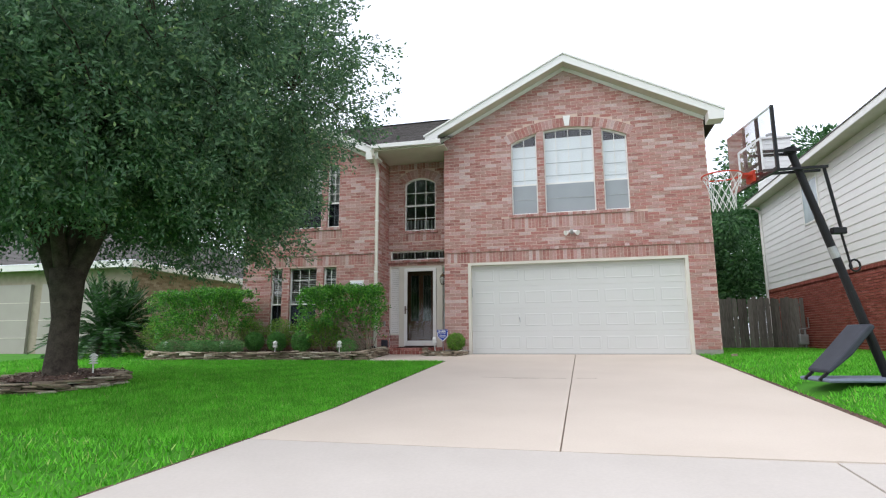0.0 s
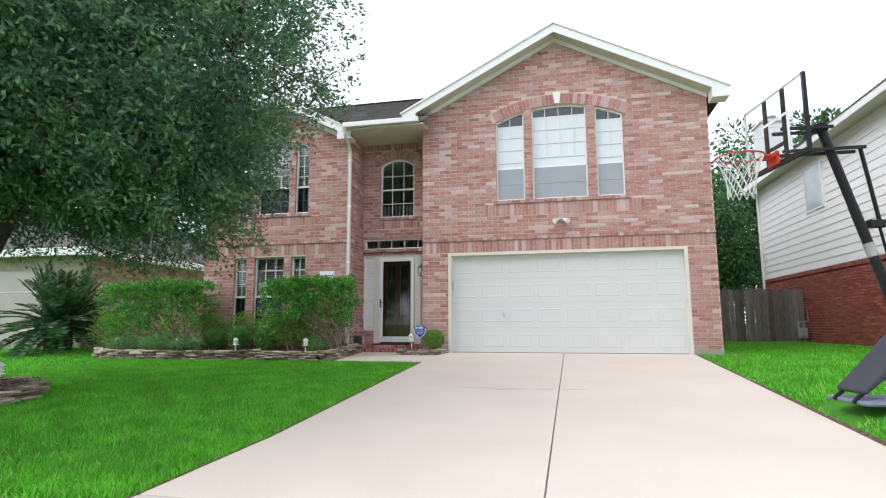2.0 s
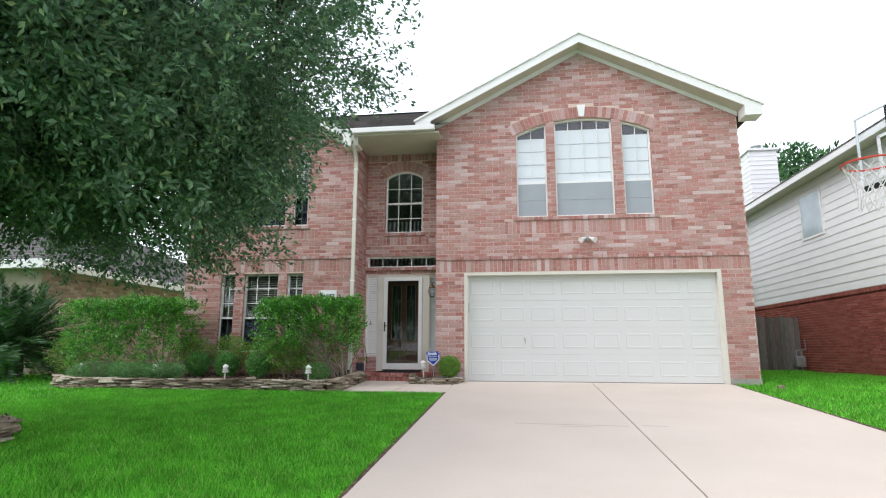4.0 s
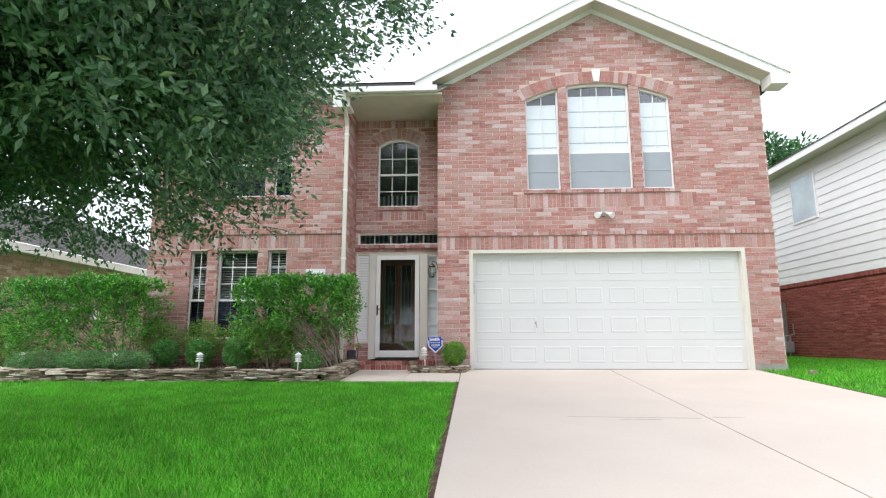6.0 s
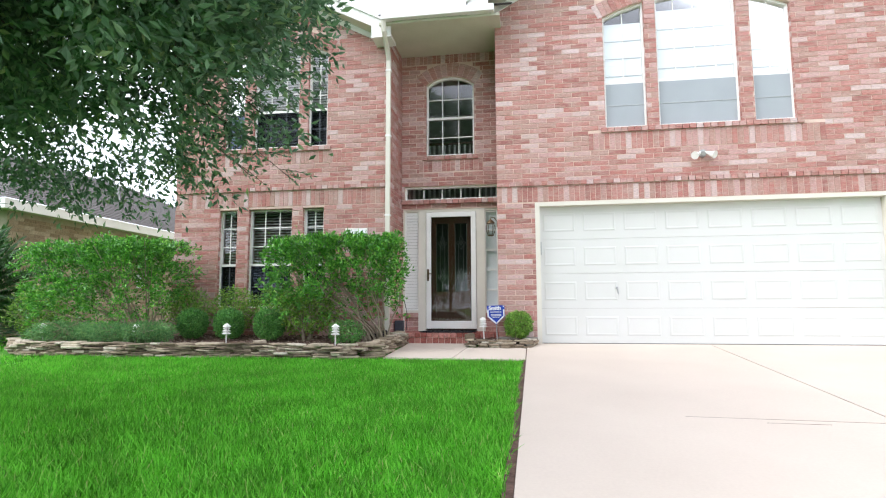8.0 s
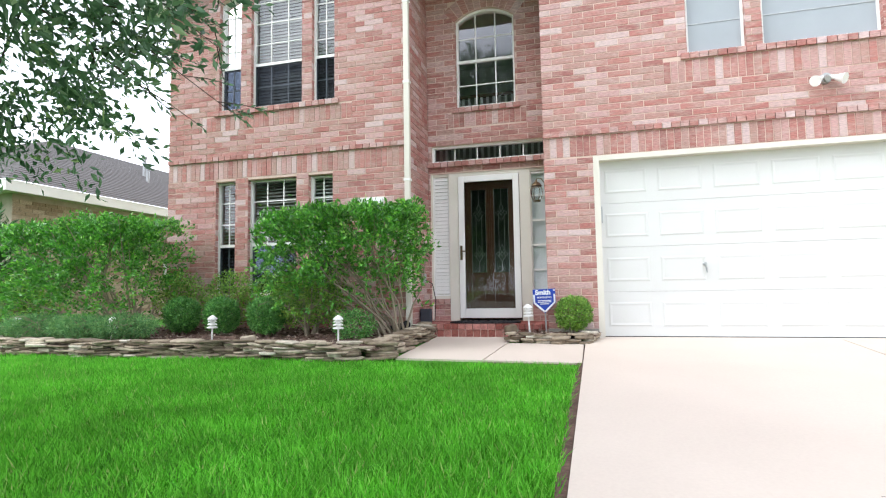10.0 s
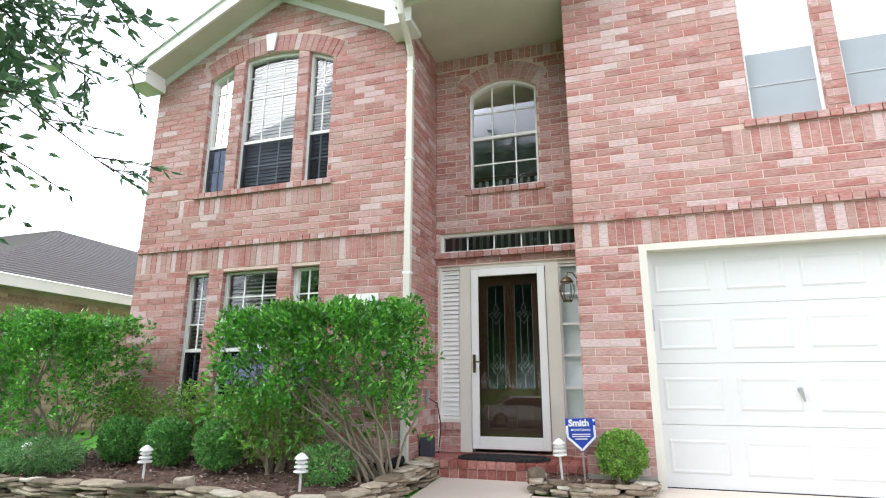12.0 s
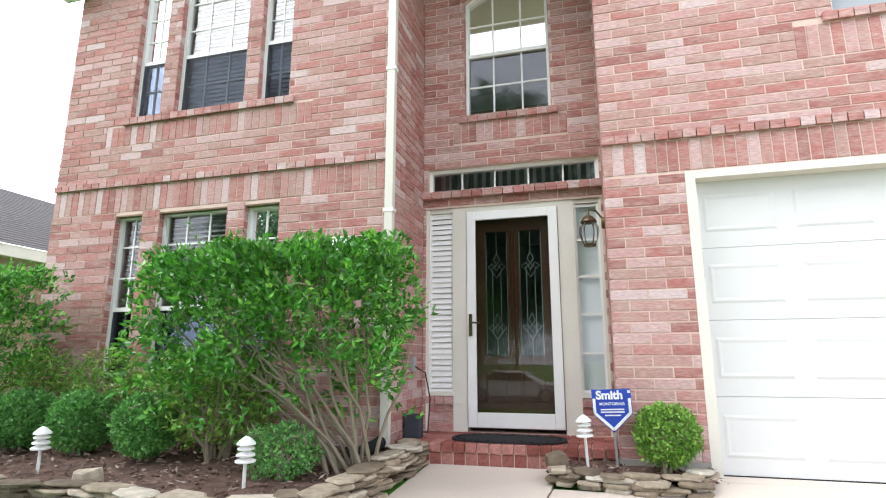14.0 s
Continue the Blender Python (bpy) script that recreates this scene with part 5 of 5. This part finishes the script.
pos = v * (r.random(m) ** 0.4)[:, None] * (3.0, 3.0, 2.3) + CC
pos = airy(pos[pos[:, 2] > 2.35], -0.05)
inner = new("inner_crown", leaf_mesh("inner_crown", pos, r.normal(size=pos.shape), 0.13, 0.07, oak_leaf, r))
inner.parent = oak


# ---- basketball hoop ----
HB = ground_z(5.8, -5.4)
hoop = thing("basketball_hoop", "portable basketball hoop with clear backboard beside the drive", "basketball hoop", (5.7526, -5.4996, HB))
hoop.rotation_euler = (0, 0, radians(10))
def hp(x, y, z):
    return (x - 5.75, y + 5.47, z - HB)
bm = bmesh.new()
box(bm, -0.64, 0.5, -0.3, 0.3, 0.0, 0.045)
part("base", bm, base_blue, hoop, "flat grey-blue plastic base", bevel=0.03)
bm = bmesh.new()
prism(bm, [(-0.6, 0.13), (-0.57, 0.09), (-0.3, 0.3), (-0.02, 0.6), (-0.03, 0.64), (-0.08, 0.65), (-0.36, 0.36)], -0.2, 0.2)
part("ballast_tank", bm, grey_plastic, hoop, "dark grey tilted plastic tank panel", bevel=0.025)
for y in (-0.14, 0.14):
    bm = bmesh.new()
    bar(bm, (-0.55, y, 0.12), (-0.66, y, 0.02), 0.03)
    part("tank_foot", bm, black, hoop)
pb, pt = Vector(hp(5.92, -5.47, HB + 0.05)), Vector(hp(5.13, -5.47, 2.6))
for k, (u0, u1, rr) in enumerate(((0, 0.36, 0.05), (0.34, 0.7, 0.047), (0.68, 1.0, 0.044))):
    bm = bmesh.new()
    tube(bm, [pb.lerp(pt, u0), pb.lerp(pt, u1)], [rr, rr], 14)
    part("pole_section", bm, black, hoop, smooth=False)
bm = bmesh.new()
tube(bm, [pb.lerp(pt, 0.51), pb.lerp(pt, 0.56)], [0.0505, 0.0505], 14)
part("sticker", bm, steel, hoop, "pale paper label wrapped round the pole")
bm = bmesh.new()
tube(bm, [pt + Vector((0, 0, -0.03)), pt + Vector((-0.015, 0, 0.05))], [0.065, 0.075], 14)
part("pole_cap", bm, black, hoop)
for y in (-0.08, 0.08):
    bm = bmesh.new()
    bar(bm, hp(4.68, -5.47 + y, 2.58), hp(5.2, -5.47 + y, 2.6), 0.03)
    part("upper_arm", bm, black, hoop)
    bm = bmesh.new()
    bar(bm, hp(4.68, -5.47 + y, 2.34), hp(5.5, -5.47 + y, 2.38), 0.03)
    part("lower_arm", bm, black, hoop)
bm = bmesh.new()
tube(bm, [hp(5.5, -5.47, 2.4), hp(5.62, -5.47, 1.6)], [0.02, 0.02], 8)
tube(bm, [hp(5.6, -5.47, 1.62), hp(5.68, -5.47, 1.15)], [0.014, 0.014], 8)
part("height_rod", bm, black, hoop)
bm = bmesh.new()
box(bm, *sorted((hp(5.5, 0, 0)[0], hp(5.66, 0, 0)[0])), -0.04, 0.04, 1.56 - HB, 1.64 - HB)
part("rod_clamp", bm, black, hoop, bevel=0.01)
bm = bmesh.new()
c = Vector(hp(5.72, -5.47, 1.18))
tube(bm, [c + Vector((0.06 * math.cos(a), 0, 0.07 * math.sin(a))) for a in np.linspace(0, math.tau, 13)], [0.012] * 13, 6)
part("crank_handle", bm, black, hoop)
YB0, YB1, ZB0, ZB1, XB = -6.03, -4.91, 2.2, 2.98, 4.64
bm = bmesh.new()
x0, y0, z0 = hp(XB, YB0, ZB0)
x1, y1, z1 = hp(XB + 0.012, YB1, ZB1)
bm.faces.new([bm.verts.new(p) for p in ((x0, y0, z0), (x0, y1, z0), (x0, y1, z1), (x0, y0, z1))])
bb = part("backboard", bm, clear, hoop, "clear acrylic backboard")
bm = bmesh.new()
for a in ((y0, y0 + 0.03, z0 + 0.05, z1), (y0, y1, z0, z0 + 0.05)):
    box(bm, x0 + 0.002, x0 + 0.035, *a)
part("board_frame", bm, black, bb)
bm = bmesh.new()
for a in ((y1 - 0.02, y1, z0 + 0.05, z1), (y0 + 0.03, y1 - 0.02, z1 - 0.015, z1)):
    box(bm, x0 + 0.004, x0 + 0.02, *a)
part("board_trim", bm, sign_white, bb, "pale board edging")
bm = bmesh.new()
for y in (-0.17, 0.17):
    box(bm, x0 + 0.013, x0 + 0.04, y - 0.02, y + 0.02, z0, z1)
box(bm, x0 + 0.013, x0 + 0.04, -0.15, 0.15, z0 + 0.2, z0 + 0.23)
part("board_brace", bm, black, bb)
bm = bmesh.new()
for a in ((-0.3, -0.26, z0 + 0.1, z0 + 0.5), (0.26, 0.3, z0 + 0.1, z0 + 0.5), (-0.3, 0.3, z0 + 0.47, z0 + 0.5)):
    box(bm, x0 - 0.004, x0 - 0.001, *a)
part("target_square", bm, sign_white, bb)
bm = bmesh.new()
RC = Vector(hp(XB - 0.36, -5.47, 2.31))
tube(bm, [RC + Vector((0.228 * math.cos(a), 0.228 * math.sin(a), 0)) for a in np.linspace(0, math.tau, 33)], [0.009] * 33, 8)
part("rim", bm, rim_red, hoop, "orange-red steel rim")
bm = bmesh.new()
box(bm, RC.x + 0.22, RC.x + 0.36, -0.09, 0.09, RC.z - 0.015, RC.z + 0.01)
box(bm, RC.x + 0.33, RC.x + 0.358, -0.09, 0.09, RC.z - 0.09, RC.z + 0.04)
part("rim_bracket", bm, rim_red, hoop)
bm = bmesh.new()
def net_pt(a, k):
    rr = (0.225, 0.19, 0.16, 0.14, 0.13, 0.135)[k]
    return RC + Vector((rr * math.cos(a), rr * math.sin(a), -0.085 * k))
for k in range(5):
    for i in range(12):
        a = math.tau * (i + 0.5 * (k % 2)) / 12
        for s in (-0.5, 0.5):
            tube(bm, [net_pt(a, k), net_pt(a + s * math.tau / 12, k + 1)], [0.004, 0.004], 4)
part("net", bm, net_white, hoop, "white cord net")

# ---- right neighbour ----
NX = 9.9
nb = thing("neighbour_house_siding", "two-storey house with white lap siding over red brick", "house", (NX, 4, 0))
def nbp(name, b, m, label="", parent=None):
    for v in b.verts:
        v.co -= Vector((NX, 4, 0))
    return part(name, b, m, parent or nb, label)
bm = bmesh.new()
box(bm, NX + 0.02, NX + 9, -6.0, 11.4, -0.6, 2.22)
brick_low = nbp("brick_storey", bm, mortar)
bm = bmesh.new()
box(bm, NX + 0.03, NX + 9, -6.0, 11.4, 2.22, 5.7)
nbp("upper_storey", bm, siding)
bm = bmesh.new()
for k in range(32):
    za = -0.25 + k * COURSE
    if za > 2.05:
        break
    y = -6 - (0.13 if k % 2 else 0)
    while y < 11.4:
        box(bm, NX, NX + 0.022, max(y, -6) + 0.005, min(y + LONG, 11.4) - 0.005, za + 0.005, za + COURSE - 0.005)
        y += LONG
y = -6
while y < 11.4:
    box(bm, NX, NX + 0.022, y + 0.004, y + 0.07, 2.05, 2.2)
    y += 0.075
tagged(nbp("brick_courses", bm, red_brick_rest), kind="stuff")
z = 2.22
while z < 5.5:
    bm = bmesh.new()
    vs = [bm.verts.new(p) for p in ((NX - 0.004, -6, z), (NX - 0.004, 11.4, z), (NX + 0.012, 11.4, z + 0.235), (NX + 0.012, -6, z + 0.235), (NX + 0.03, -6, z), (NX + 0.03, 11.4, z))]
    bm.faces.new((vs[0], vs[1], vs[2], vs[3]))
    bm.faces.new((vs[0], vs[4], vs[5], vs[1]))
    nbp("siding_board", bm, siding)
    z += 0.23
bm = bmesh.new()
box(bm, NX - 0.5, NX - 0.47, -6.4, 11.8, 5.62, 5.8)
nbp("fascia", bm, white)
bm = bmesh.new()
box(bm, NX - 0.47, NX + 0.1, -6.4, 11.8, 5.66, 5.69)
nbp("soffit", bm, soffit)
bm = bmesh.new()
for i in range(36):
    a = i * 0.14
    box(bm, NX - 0.52 + a, NX - 0.52 + a + 0.16, -6.5, 11.9, 5.8 + a * 0.5, 5.83 + a * 0.5)
nbp("roof", bm, shingle)
nw = (lambda b: (box(b, NX - 0.03, NX + 0.02, 5.85, 5.91, 3.95, 5.35), box(b, NX - 0.03, NX + 0.02, 7.04, 7.1, 3.95, 5.35), box(b, NX - 0.03, NX + 0.02, 5.91, 7.04, 3.95, 4.01), box(b, NX - 0.03, NX + 0.02, 5.91, 7.04, 5.29, 5.35), b)[-1])(bmesh.new())
nwo = nbp("window", nw, white)
bm = bmesh.new()
box(bm, NX - 0.022, NX - 0.018, 5.91, 7.04, 4.01, 5.29)
nbp("pane", bm, material("pale_glazing", (0.42, 0.5, 0.52), 0.15, None, 2, 40, 0.0, spec=0.8), "", nwo)
bm = bmesh.new()
box(bm, NX - 0.08, NX - 0.01, 11.25, 11.34, 0.0, 5.4)
tube(bm, [(NX - 0.04, 11.3, 5.35), (NX - 0.2, 11.4, 5.55), (NX - 0.5, 11.5, 5.62)], [0.045] * 3, 8)
nbp("downspout", bm, white)
bm = bmesh.new()
box(bm, NX + 0.1, NX + 1.1, 10.6, 11.6, 5.5, 8.2)
ch = nbp("chimney", bm, siding, "white sided chimney")
bm = bmesh.new()
for zz in np.arange(5.8, 8.1, 0.18):
    box(bm, NX + 0.085, NX + 1.115, 10.585, 11.615, zz, zz + 0.02)
box(bm, NX + 0.02, NX + 1.18, 10.52, 11.68, 8.18, 8.26)
nbp("chimney_trim", bm, siding, "", ch)
bm = bmesh.new()
lathe(bm, NX + 0.6, 11.1, [(0.14, 8.26), (0.14, 8.5), (0.2, 8.5), (0.2, 8.54)], 12)
nbp("flue_cap", bm, steel, "", ch)
gm = thing("gas_meter", "grey gas meter with pipes against the brick wall", "gas meter", (NX - 0.25, 7.6, 0.0))
bm = bmesh.new()
box(bm, -0.14, 0.14, -0.1, 0.1, 0.12, 0.45)
part("meter_body", bm, steel, gm, bevel=0.03)
bm = bmesh.new()
tube(bm, [(-0.08, 0, 0.45), (-0.08, 0, 0.62), (0.2, 0, 0.66), (0.2, 0, 1.0)], [0.02] * 4, 8)
tube(bm, [(0.08, 0, 0.45), (0.08, 0, 0.6), (0.1, 0.1, 0.6), (0.1, 0.1, -0.03)], [0.02] * 4, 8)
part("pipe", bm, steel, gm)

# ---- fence ----
fence = thing("fence", "tall weathered grey picket fence between the houses", "fence", (GX1, 8.0, 0))
kinds = []
for k in range(5):
    bm = bmesh.new()
    h = 1.68 + random.uniform(-0.03, 0.05)
    prism(bm, [(-0.07, -0.05), (0.07, -0.05), (0.07, h - 0.04), (0.045, h), (-0.045, h), (-0.07, h - 0.04)], -0.01, 0.01)
    kinds.append(mesh_of("picket", bm, fence_wood))
for i in range(30):
    ob = new("picket", random.choice(kinds))
    ob.parent = fence
    ob.matrix_basis = pose(0.08 + i * 0.148, random.uniform(-0.008, 0.008) - (0.12 if i < 21 else 0), random.uniform(-0.03, 0.02), 0, random.uniform(-1, 1), random.uniform(-3, 3))
for z in (0.4, 1.4):
    bm = bmesh.new()
    box(bm, 0, 4.4, 0.02, 0.06, z, z + 0.09)
    part("rail", bm, kinds[0].materials[0], fence)

for z in (0.36, 1.26):
    bm = bmesh.new()
    prism(bm, [(1.2, z), (1.45, z + 0.06), (1.45, z - 0.06)], -0.152, -0.142)
    part("gate_hinge", bm, black, fence, "black triangular strap hinge")

# ---- left neighbour ----
lb = thing("neighbour_house_tan", "single-storey tan brick house with grey hip roof", "house", (-14.5, 6, 0))
def lbp(name, b, m, label="", parent=None):
    for v in b.verts:
        v.co -= Vector((-14.5, 6, 0))
    return part(name, b, m, parent or lb, label)
bm = bmesh.new()
box(bm, -20, -10.715, 1.2, 14, -0.3, 2.6)
lbp("wall", bm, tan_mortar)
bm = bmesh.new()
for k in range(38):
    za = -0.2 + k * COURSE
    if za > 2.4:
        break
    y = 1.2 - (0.13 if k % 2 else 0)
    while y < 14:
        box(bm, -10.72, -10.7, max(y, 1.2) + 0.005, y + LONG - 0.005, za + 0.005, za + COURSE - 0.005)
        y += LONG
tagged(lbp("brick_courses", bm, tan_brick_rest), kind="stuff")
bm = bmesh.new()
box(bm, -10.38, -10.35, 0.8, 14.4, 2.55, 2.75)
box(bm, -20, -10.38, 0.8, 0.83, 2.55, 2.75)
lbp("fascia", bm, white)
bm = bmesh.new()
box(bm, -20, -10.38, 0.83, 14.4, 2.58, 2.6)
lbp("soffit", bm, soffit)
steps = 30
for i in range(steps):
    bm = bmesh.new()
    a, b = i * 0.15, (i + 1) * 0.15 + 0.02
    z0, z1 = 2.76 + a * 0.5, 2.76 + b * 0.5
    x0, x1, ya, yb = -10.33 - a, -10.33 - b, 0.78 + a, 0.78 + b
    for quad in (((x0, ya, z0 + 0.02), (x0, 14.4 - a, z0 + 0.02), (x1, 14.4 - b, z1), (x1, yb, z1)), ((-20, ya, z0 + 0.02), (x0, ya, z0 + 0.02), (x1, yb, z1), (-20, yb, z1))):
        bm.faces.new([bm.verts.new(p) for p in quad])
    bm.faces.new([bm.verts.new(p) for p in ((x0, ya, z0), (x0, 14.4 - a, z0), (x0, 14.4 - a, z0 + 0.02), (x0, ya, z0 + 0.02))])
    bm.faces.new([bm.verts.new(p) for p in ((-20, ya, z0), (x0, ya, z0), (x0, ya, z0 + 0.02), (-20, ya, z0 + 0.02))])
    lbp("shingle_course", bm, shingle)
bm = bmesh.new()
for z in (3.9, 4.4):
    lathe(bm, -12.6 - (z - 3.9) * 1.2, 6.5 + (z - 3.9), [(0.05, z - 0.2), (0.05, z + 0.35), (0.08, z + 0.35), (0.08, z + 0.42)], 8)
lbp("roof_vent", bm, steel)
for x0, x1 in ((-17.2, -14.4), (-13.95, -11.6)):
    bm = bmesh.new()
    box(bm, x0, x1, 1.1, 1.22, -0.1, 2.15)
    gdoor = lbp("garage_door", bm, beige_door_shaded, "beige panelled garage door")
    bm = bmesh.new()
    for z in (0.45, 1.0, 1.55):
        box(bm, x0, x1, 1.09, 1.1, z, z + 0.02)
    lbp("panel_joint", bm, cream, "", gdoor)
ut = thing("utility_box", "pale grey utility box on the tan brick wall", "utility box", (-10.65, 5.2, 1.1))
bm = bmesh.new()
box(bm, -0.06, 0.08, -0.12, 0.12, 0, 0.4)
part("cover", bm, sign_white, ut, bevel=0.01)


# ---- far trees ----
def cloud_tree(label, x, y, h, rx, n, leaf, seed, mat, low=0.25):
    r = np.random.default_rng(seed)
    t = thing("far_tree", label, "tree", (x, y, ground_z(x, y)))
    bm = bmesh.new()
    tube(bm, [(0, 0, -0.1), (0.05, 0, h * 0.3), (0, 0.05, h * 0.7)], [0.16, 0.12, 0.05], 8)
    part("trunk", bm, bark, t)
    k = 60
    d = r.normal(size=(k, 3))
    d /= np.linalg.norm(d, axis=1, keepdims=True)
    c = d * (r.random(k) ** 0.4)[:, None] * (rx, rx, h * (1 - low) / 2) + (0, 0, h * (1 + low) / 2)
    i = r.integers(0, k, n)
    v = r.normal(size=(n, 3))
    v /= np.linalg.norm(v, axis=1, keepdims=True)
    p = c[i] + v * (r.random(n) ** 0.4)[:, None] * rx * 0.33
    ob = new("crown", leaf_mesh("crown", p, v + (0, 0, -0.2), leaf, leaf * 0.5, mat, r))
    ob.parent = t


cloud_tree("leafy green tree behind the fence", 8.6, 13.5, 6.6, 2.3, 20000, 0.2, 51, far_leaf, 0.08)
cloud_tree("leafy green tree behind the fence", 12.5, 20, 10.5, 3.6, 14000, 0.28, 52, far_leaf)
cloud_tree("tall green tree beyond the siding house", 17, 22, 12.4, 3.4, 16000, 0.3, 53, far_leaf)
cloud_tree("tall green tree across the street", -6.5, -34, 9, 4.2, 7000, 0.3, 54, oak_leaf)
cloud_tree("tall green tree across the street", 5, -36, 10, 4.5, 7000, 0.3, 55, oak_leaf)
cloud_tree("leafy green tree beyond the tan house", -16, 22, 7.5, 3.4, 6000, 0.22, 56, far_leaf)

# ---- parked car across the street ----
car = thing("parked_car", "white sedan parked on the street", "car", (-4.6, -20.5, -1.0))
bm = bmesh.new()
prism(bm, [(-2.3, 0.3), (2.25, 0.3), (2.32, 0.55), (2.2, 0.78), (1.2, 0.92), (0.5, 1.38), (-0.9, 1.42), (-1.6, 1.02), (-2.25, 0.95), (-2.35, 0.6)], -0.9, 0.9)
part("body", bm, white, car, "glossy white car body", bevel=0.08)
bm = bmesh.new()
prism(bm, [(1.0, 0.96), (0.48, 1.32), (-0.85, 1.35), (-1.35, 1.02)], 0.895, 0.91)
part("side_window", bm, black, car)
for x in (-1.4, 1.45):
    bm = bmesh.new()
    tube(bm, [(x, 0.7, 0.33), (x, 0.93, 0.33)], [0.33, 0.33], 24)
    wh = part("wheel", bm, rubber, car)
    bm = bmesh.new()
    tube(bm, [(x, 0.93, 0.33), (x, 0.945, 0.33)], [0.22, 0.2], 20)
    part("rim", bm, steel, wh)

# ---- small clutter ----
hs = thing("hose", "coiled black corrugated drain hose by the downspout", "hose", (-2.33, -0.12, 0.06))
bm = bmesh.new()
pp = [(0.0, 0.0, 0.1), (0.02, -0.08, 0.1), (-0.05, -0.2, 0.06), (-0.18, -0.25, 0.05)]
fine_pts = [tuple(np.array([np.interp(u, [0, 1, 2, 3], [p[i] for p in pp]) for i in range(3)])) for u in np.linspace(0, 3, 40)]
tube(bm, fine_pts, [0.05 if i % 2 else 0.042 for i in range(40)], 10)
part("hose_body", bm, rubber, hs)
tb = thing("transformer_box", "small dark grey transformer box corded to an outlet", "transformer", (-2.2, 0.3, 0.15))
bm = bmesh.new()
box(bm, -0.07, 0.07, -0.05, 0.05, 0, 0.19)
part("case", bm, grey_plastic, tb, bevel=0.01)
bm = bmesh.new()
tube(bm, [(0, 0.05, 0.05), (0.09, 0.1, 0.03), (0.08, 0.2, 0.3), (0.02, 0.25, 0.52), (-0.07, 0.2, 0.58)], [0.006] * 5, 6)
part("cord", bm, rubber, tb)
bm = bmesh.new()
box(bm, -0.09, -0.06, 0.15, 0.24, 0.53, 0.66)
part("outlet_cover", bm, steel, tb)
for x, y, s in ((-3.75, -1.35, 0.14), (-1.0, -0.25, 0.12), (5.53, -0.6, 0.1)):
    rk = thing("loose_stone", "pale rounded loose stone on the ground", "stone", (0, 0, 0))
    stone(rk, x, y, ground_z(x, y) + 0.1 * (x < 0) + s * 0.2, s * 1.3, s, s * 0.7, 30, 8)


# ---- grass ----
def lawn(name, label, x0, x1, y0, y1, n, h, w, seed, keep):
    r = np.random.default_rng(seed)
    x, y = r.uniform(x0, x1, n), r.uniform(y0, y1, n)
    k = keep(x, y)
    x, y = x[k], y[k]
    n = len(x)
    z = np.array([ground_z(a, b) for a, b in zip(x, y)]) - 0.03
    hh = h * r.uniform(0.6, 1.25, n) * (1 + 0.25 * np.sin(x * 2.1) * np.sin(y * 1.7))
    a = r.uniform(0, math.tau, n)
    lean = r.normal(size=(n, 2)) * hh[:, None] * 0.45
    b = np.stack([x, y, z], 1)
    s = np.stack([np.cos(a), np.sin(a), np.zeros(n)], 1) * (w * r.uniform(0.7, 1.3, n))[:, None]
    tip = b + np.stack([lean[:, 0], lean[:, 1], hh], 1)
    v = np.stack([b - s, b + s, tip], 1)
    i = np.arange(n)[:, None] * 3
    ob = new(name, numpy_mesh(name, v, np.concatenate([i, i + 1, i + 2], 1), grass_mat))
    tagged(ob, label, "grass", kind="stuff")


off_ring = lambda x, y: ((x - TX) ** 2 + (y - TY) ** 2 > 0.72) & ~((x > -2.0) & (y > -1.48)) & ~((x > -8) & (y > -1.72)) & (x < drive_edge(-1, y, 0.045))
lawn("lawn_grass", "dense bright green mown grass", -6.5, -0.15, -8.6, -1.45, 230000, 0.062, 0.0055, 61, off_ring)
lawn("lawn_grass", "dense bright green mown grass", -11, -0.15, -13, 1.0, 110000, 0.062, 0.009, 62, lambda x, y: off_ring(x, y) & ~((x > -6.5) & (y > -8.6)))
lawn("lawn_grass", "dense bright green mown grass", 4.92, 9.9, -11, 8.0, 110000, 0.062, 0.008, 63, lambda x, y: (x > drive_edge(1, y, 0.045)) & ~((x < 5.48) & (y > -0.02)) & ~((x > 5.05) & (x < 6.3) & (y > -5.9) & (y < -5.02)))

# ---- bricks ----
g_bands = [(GX0, GX1, 2.155, 2.405), (0.83, 4.16, 2.929, 3.195)]
l_bands = [(LX0, LX1 - 0.09, 2.222, 2.485), (-5.5, -3.12, 2.93, 3.145)]
r_bands = [(-1.98, -0.86, 2.9, 3.105), (LX1, GX0, 4.86, 5.02)]
lay_bricks(wall_g, brick_layout(GX0, GX1, 0.1, g_top, g_holes, g_bands, rng), 0.0, (-0.4, 1.2), brick_piece, brick_rest, [g_arch])
lay_bricks(wall_l, brick_layout(LX0, LX1, 0.1, l_top, l_holes, l_bands, rng), 0.0, (-3.0, 2.4), brick_piece, brick_rest, [l_arch])
lay_bricks(wall_r, brick_layout(LX1, GX0, -0.1, flat_top, r_holes, r_bands, rng), 0.8, (-1.4, 2.4), brick_piece, brick_rest, [r_arch])
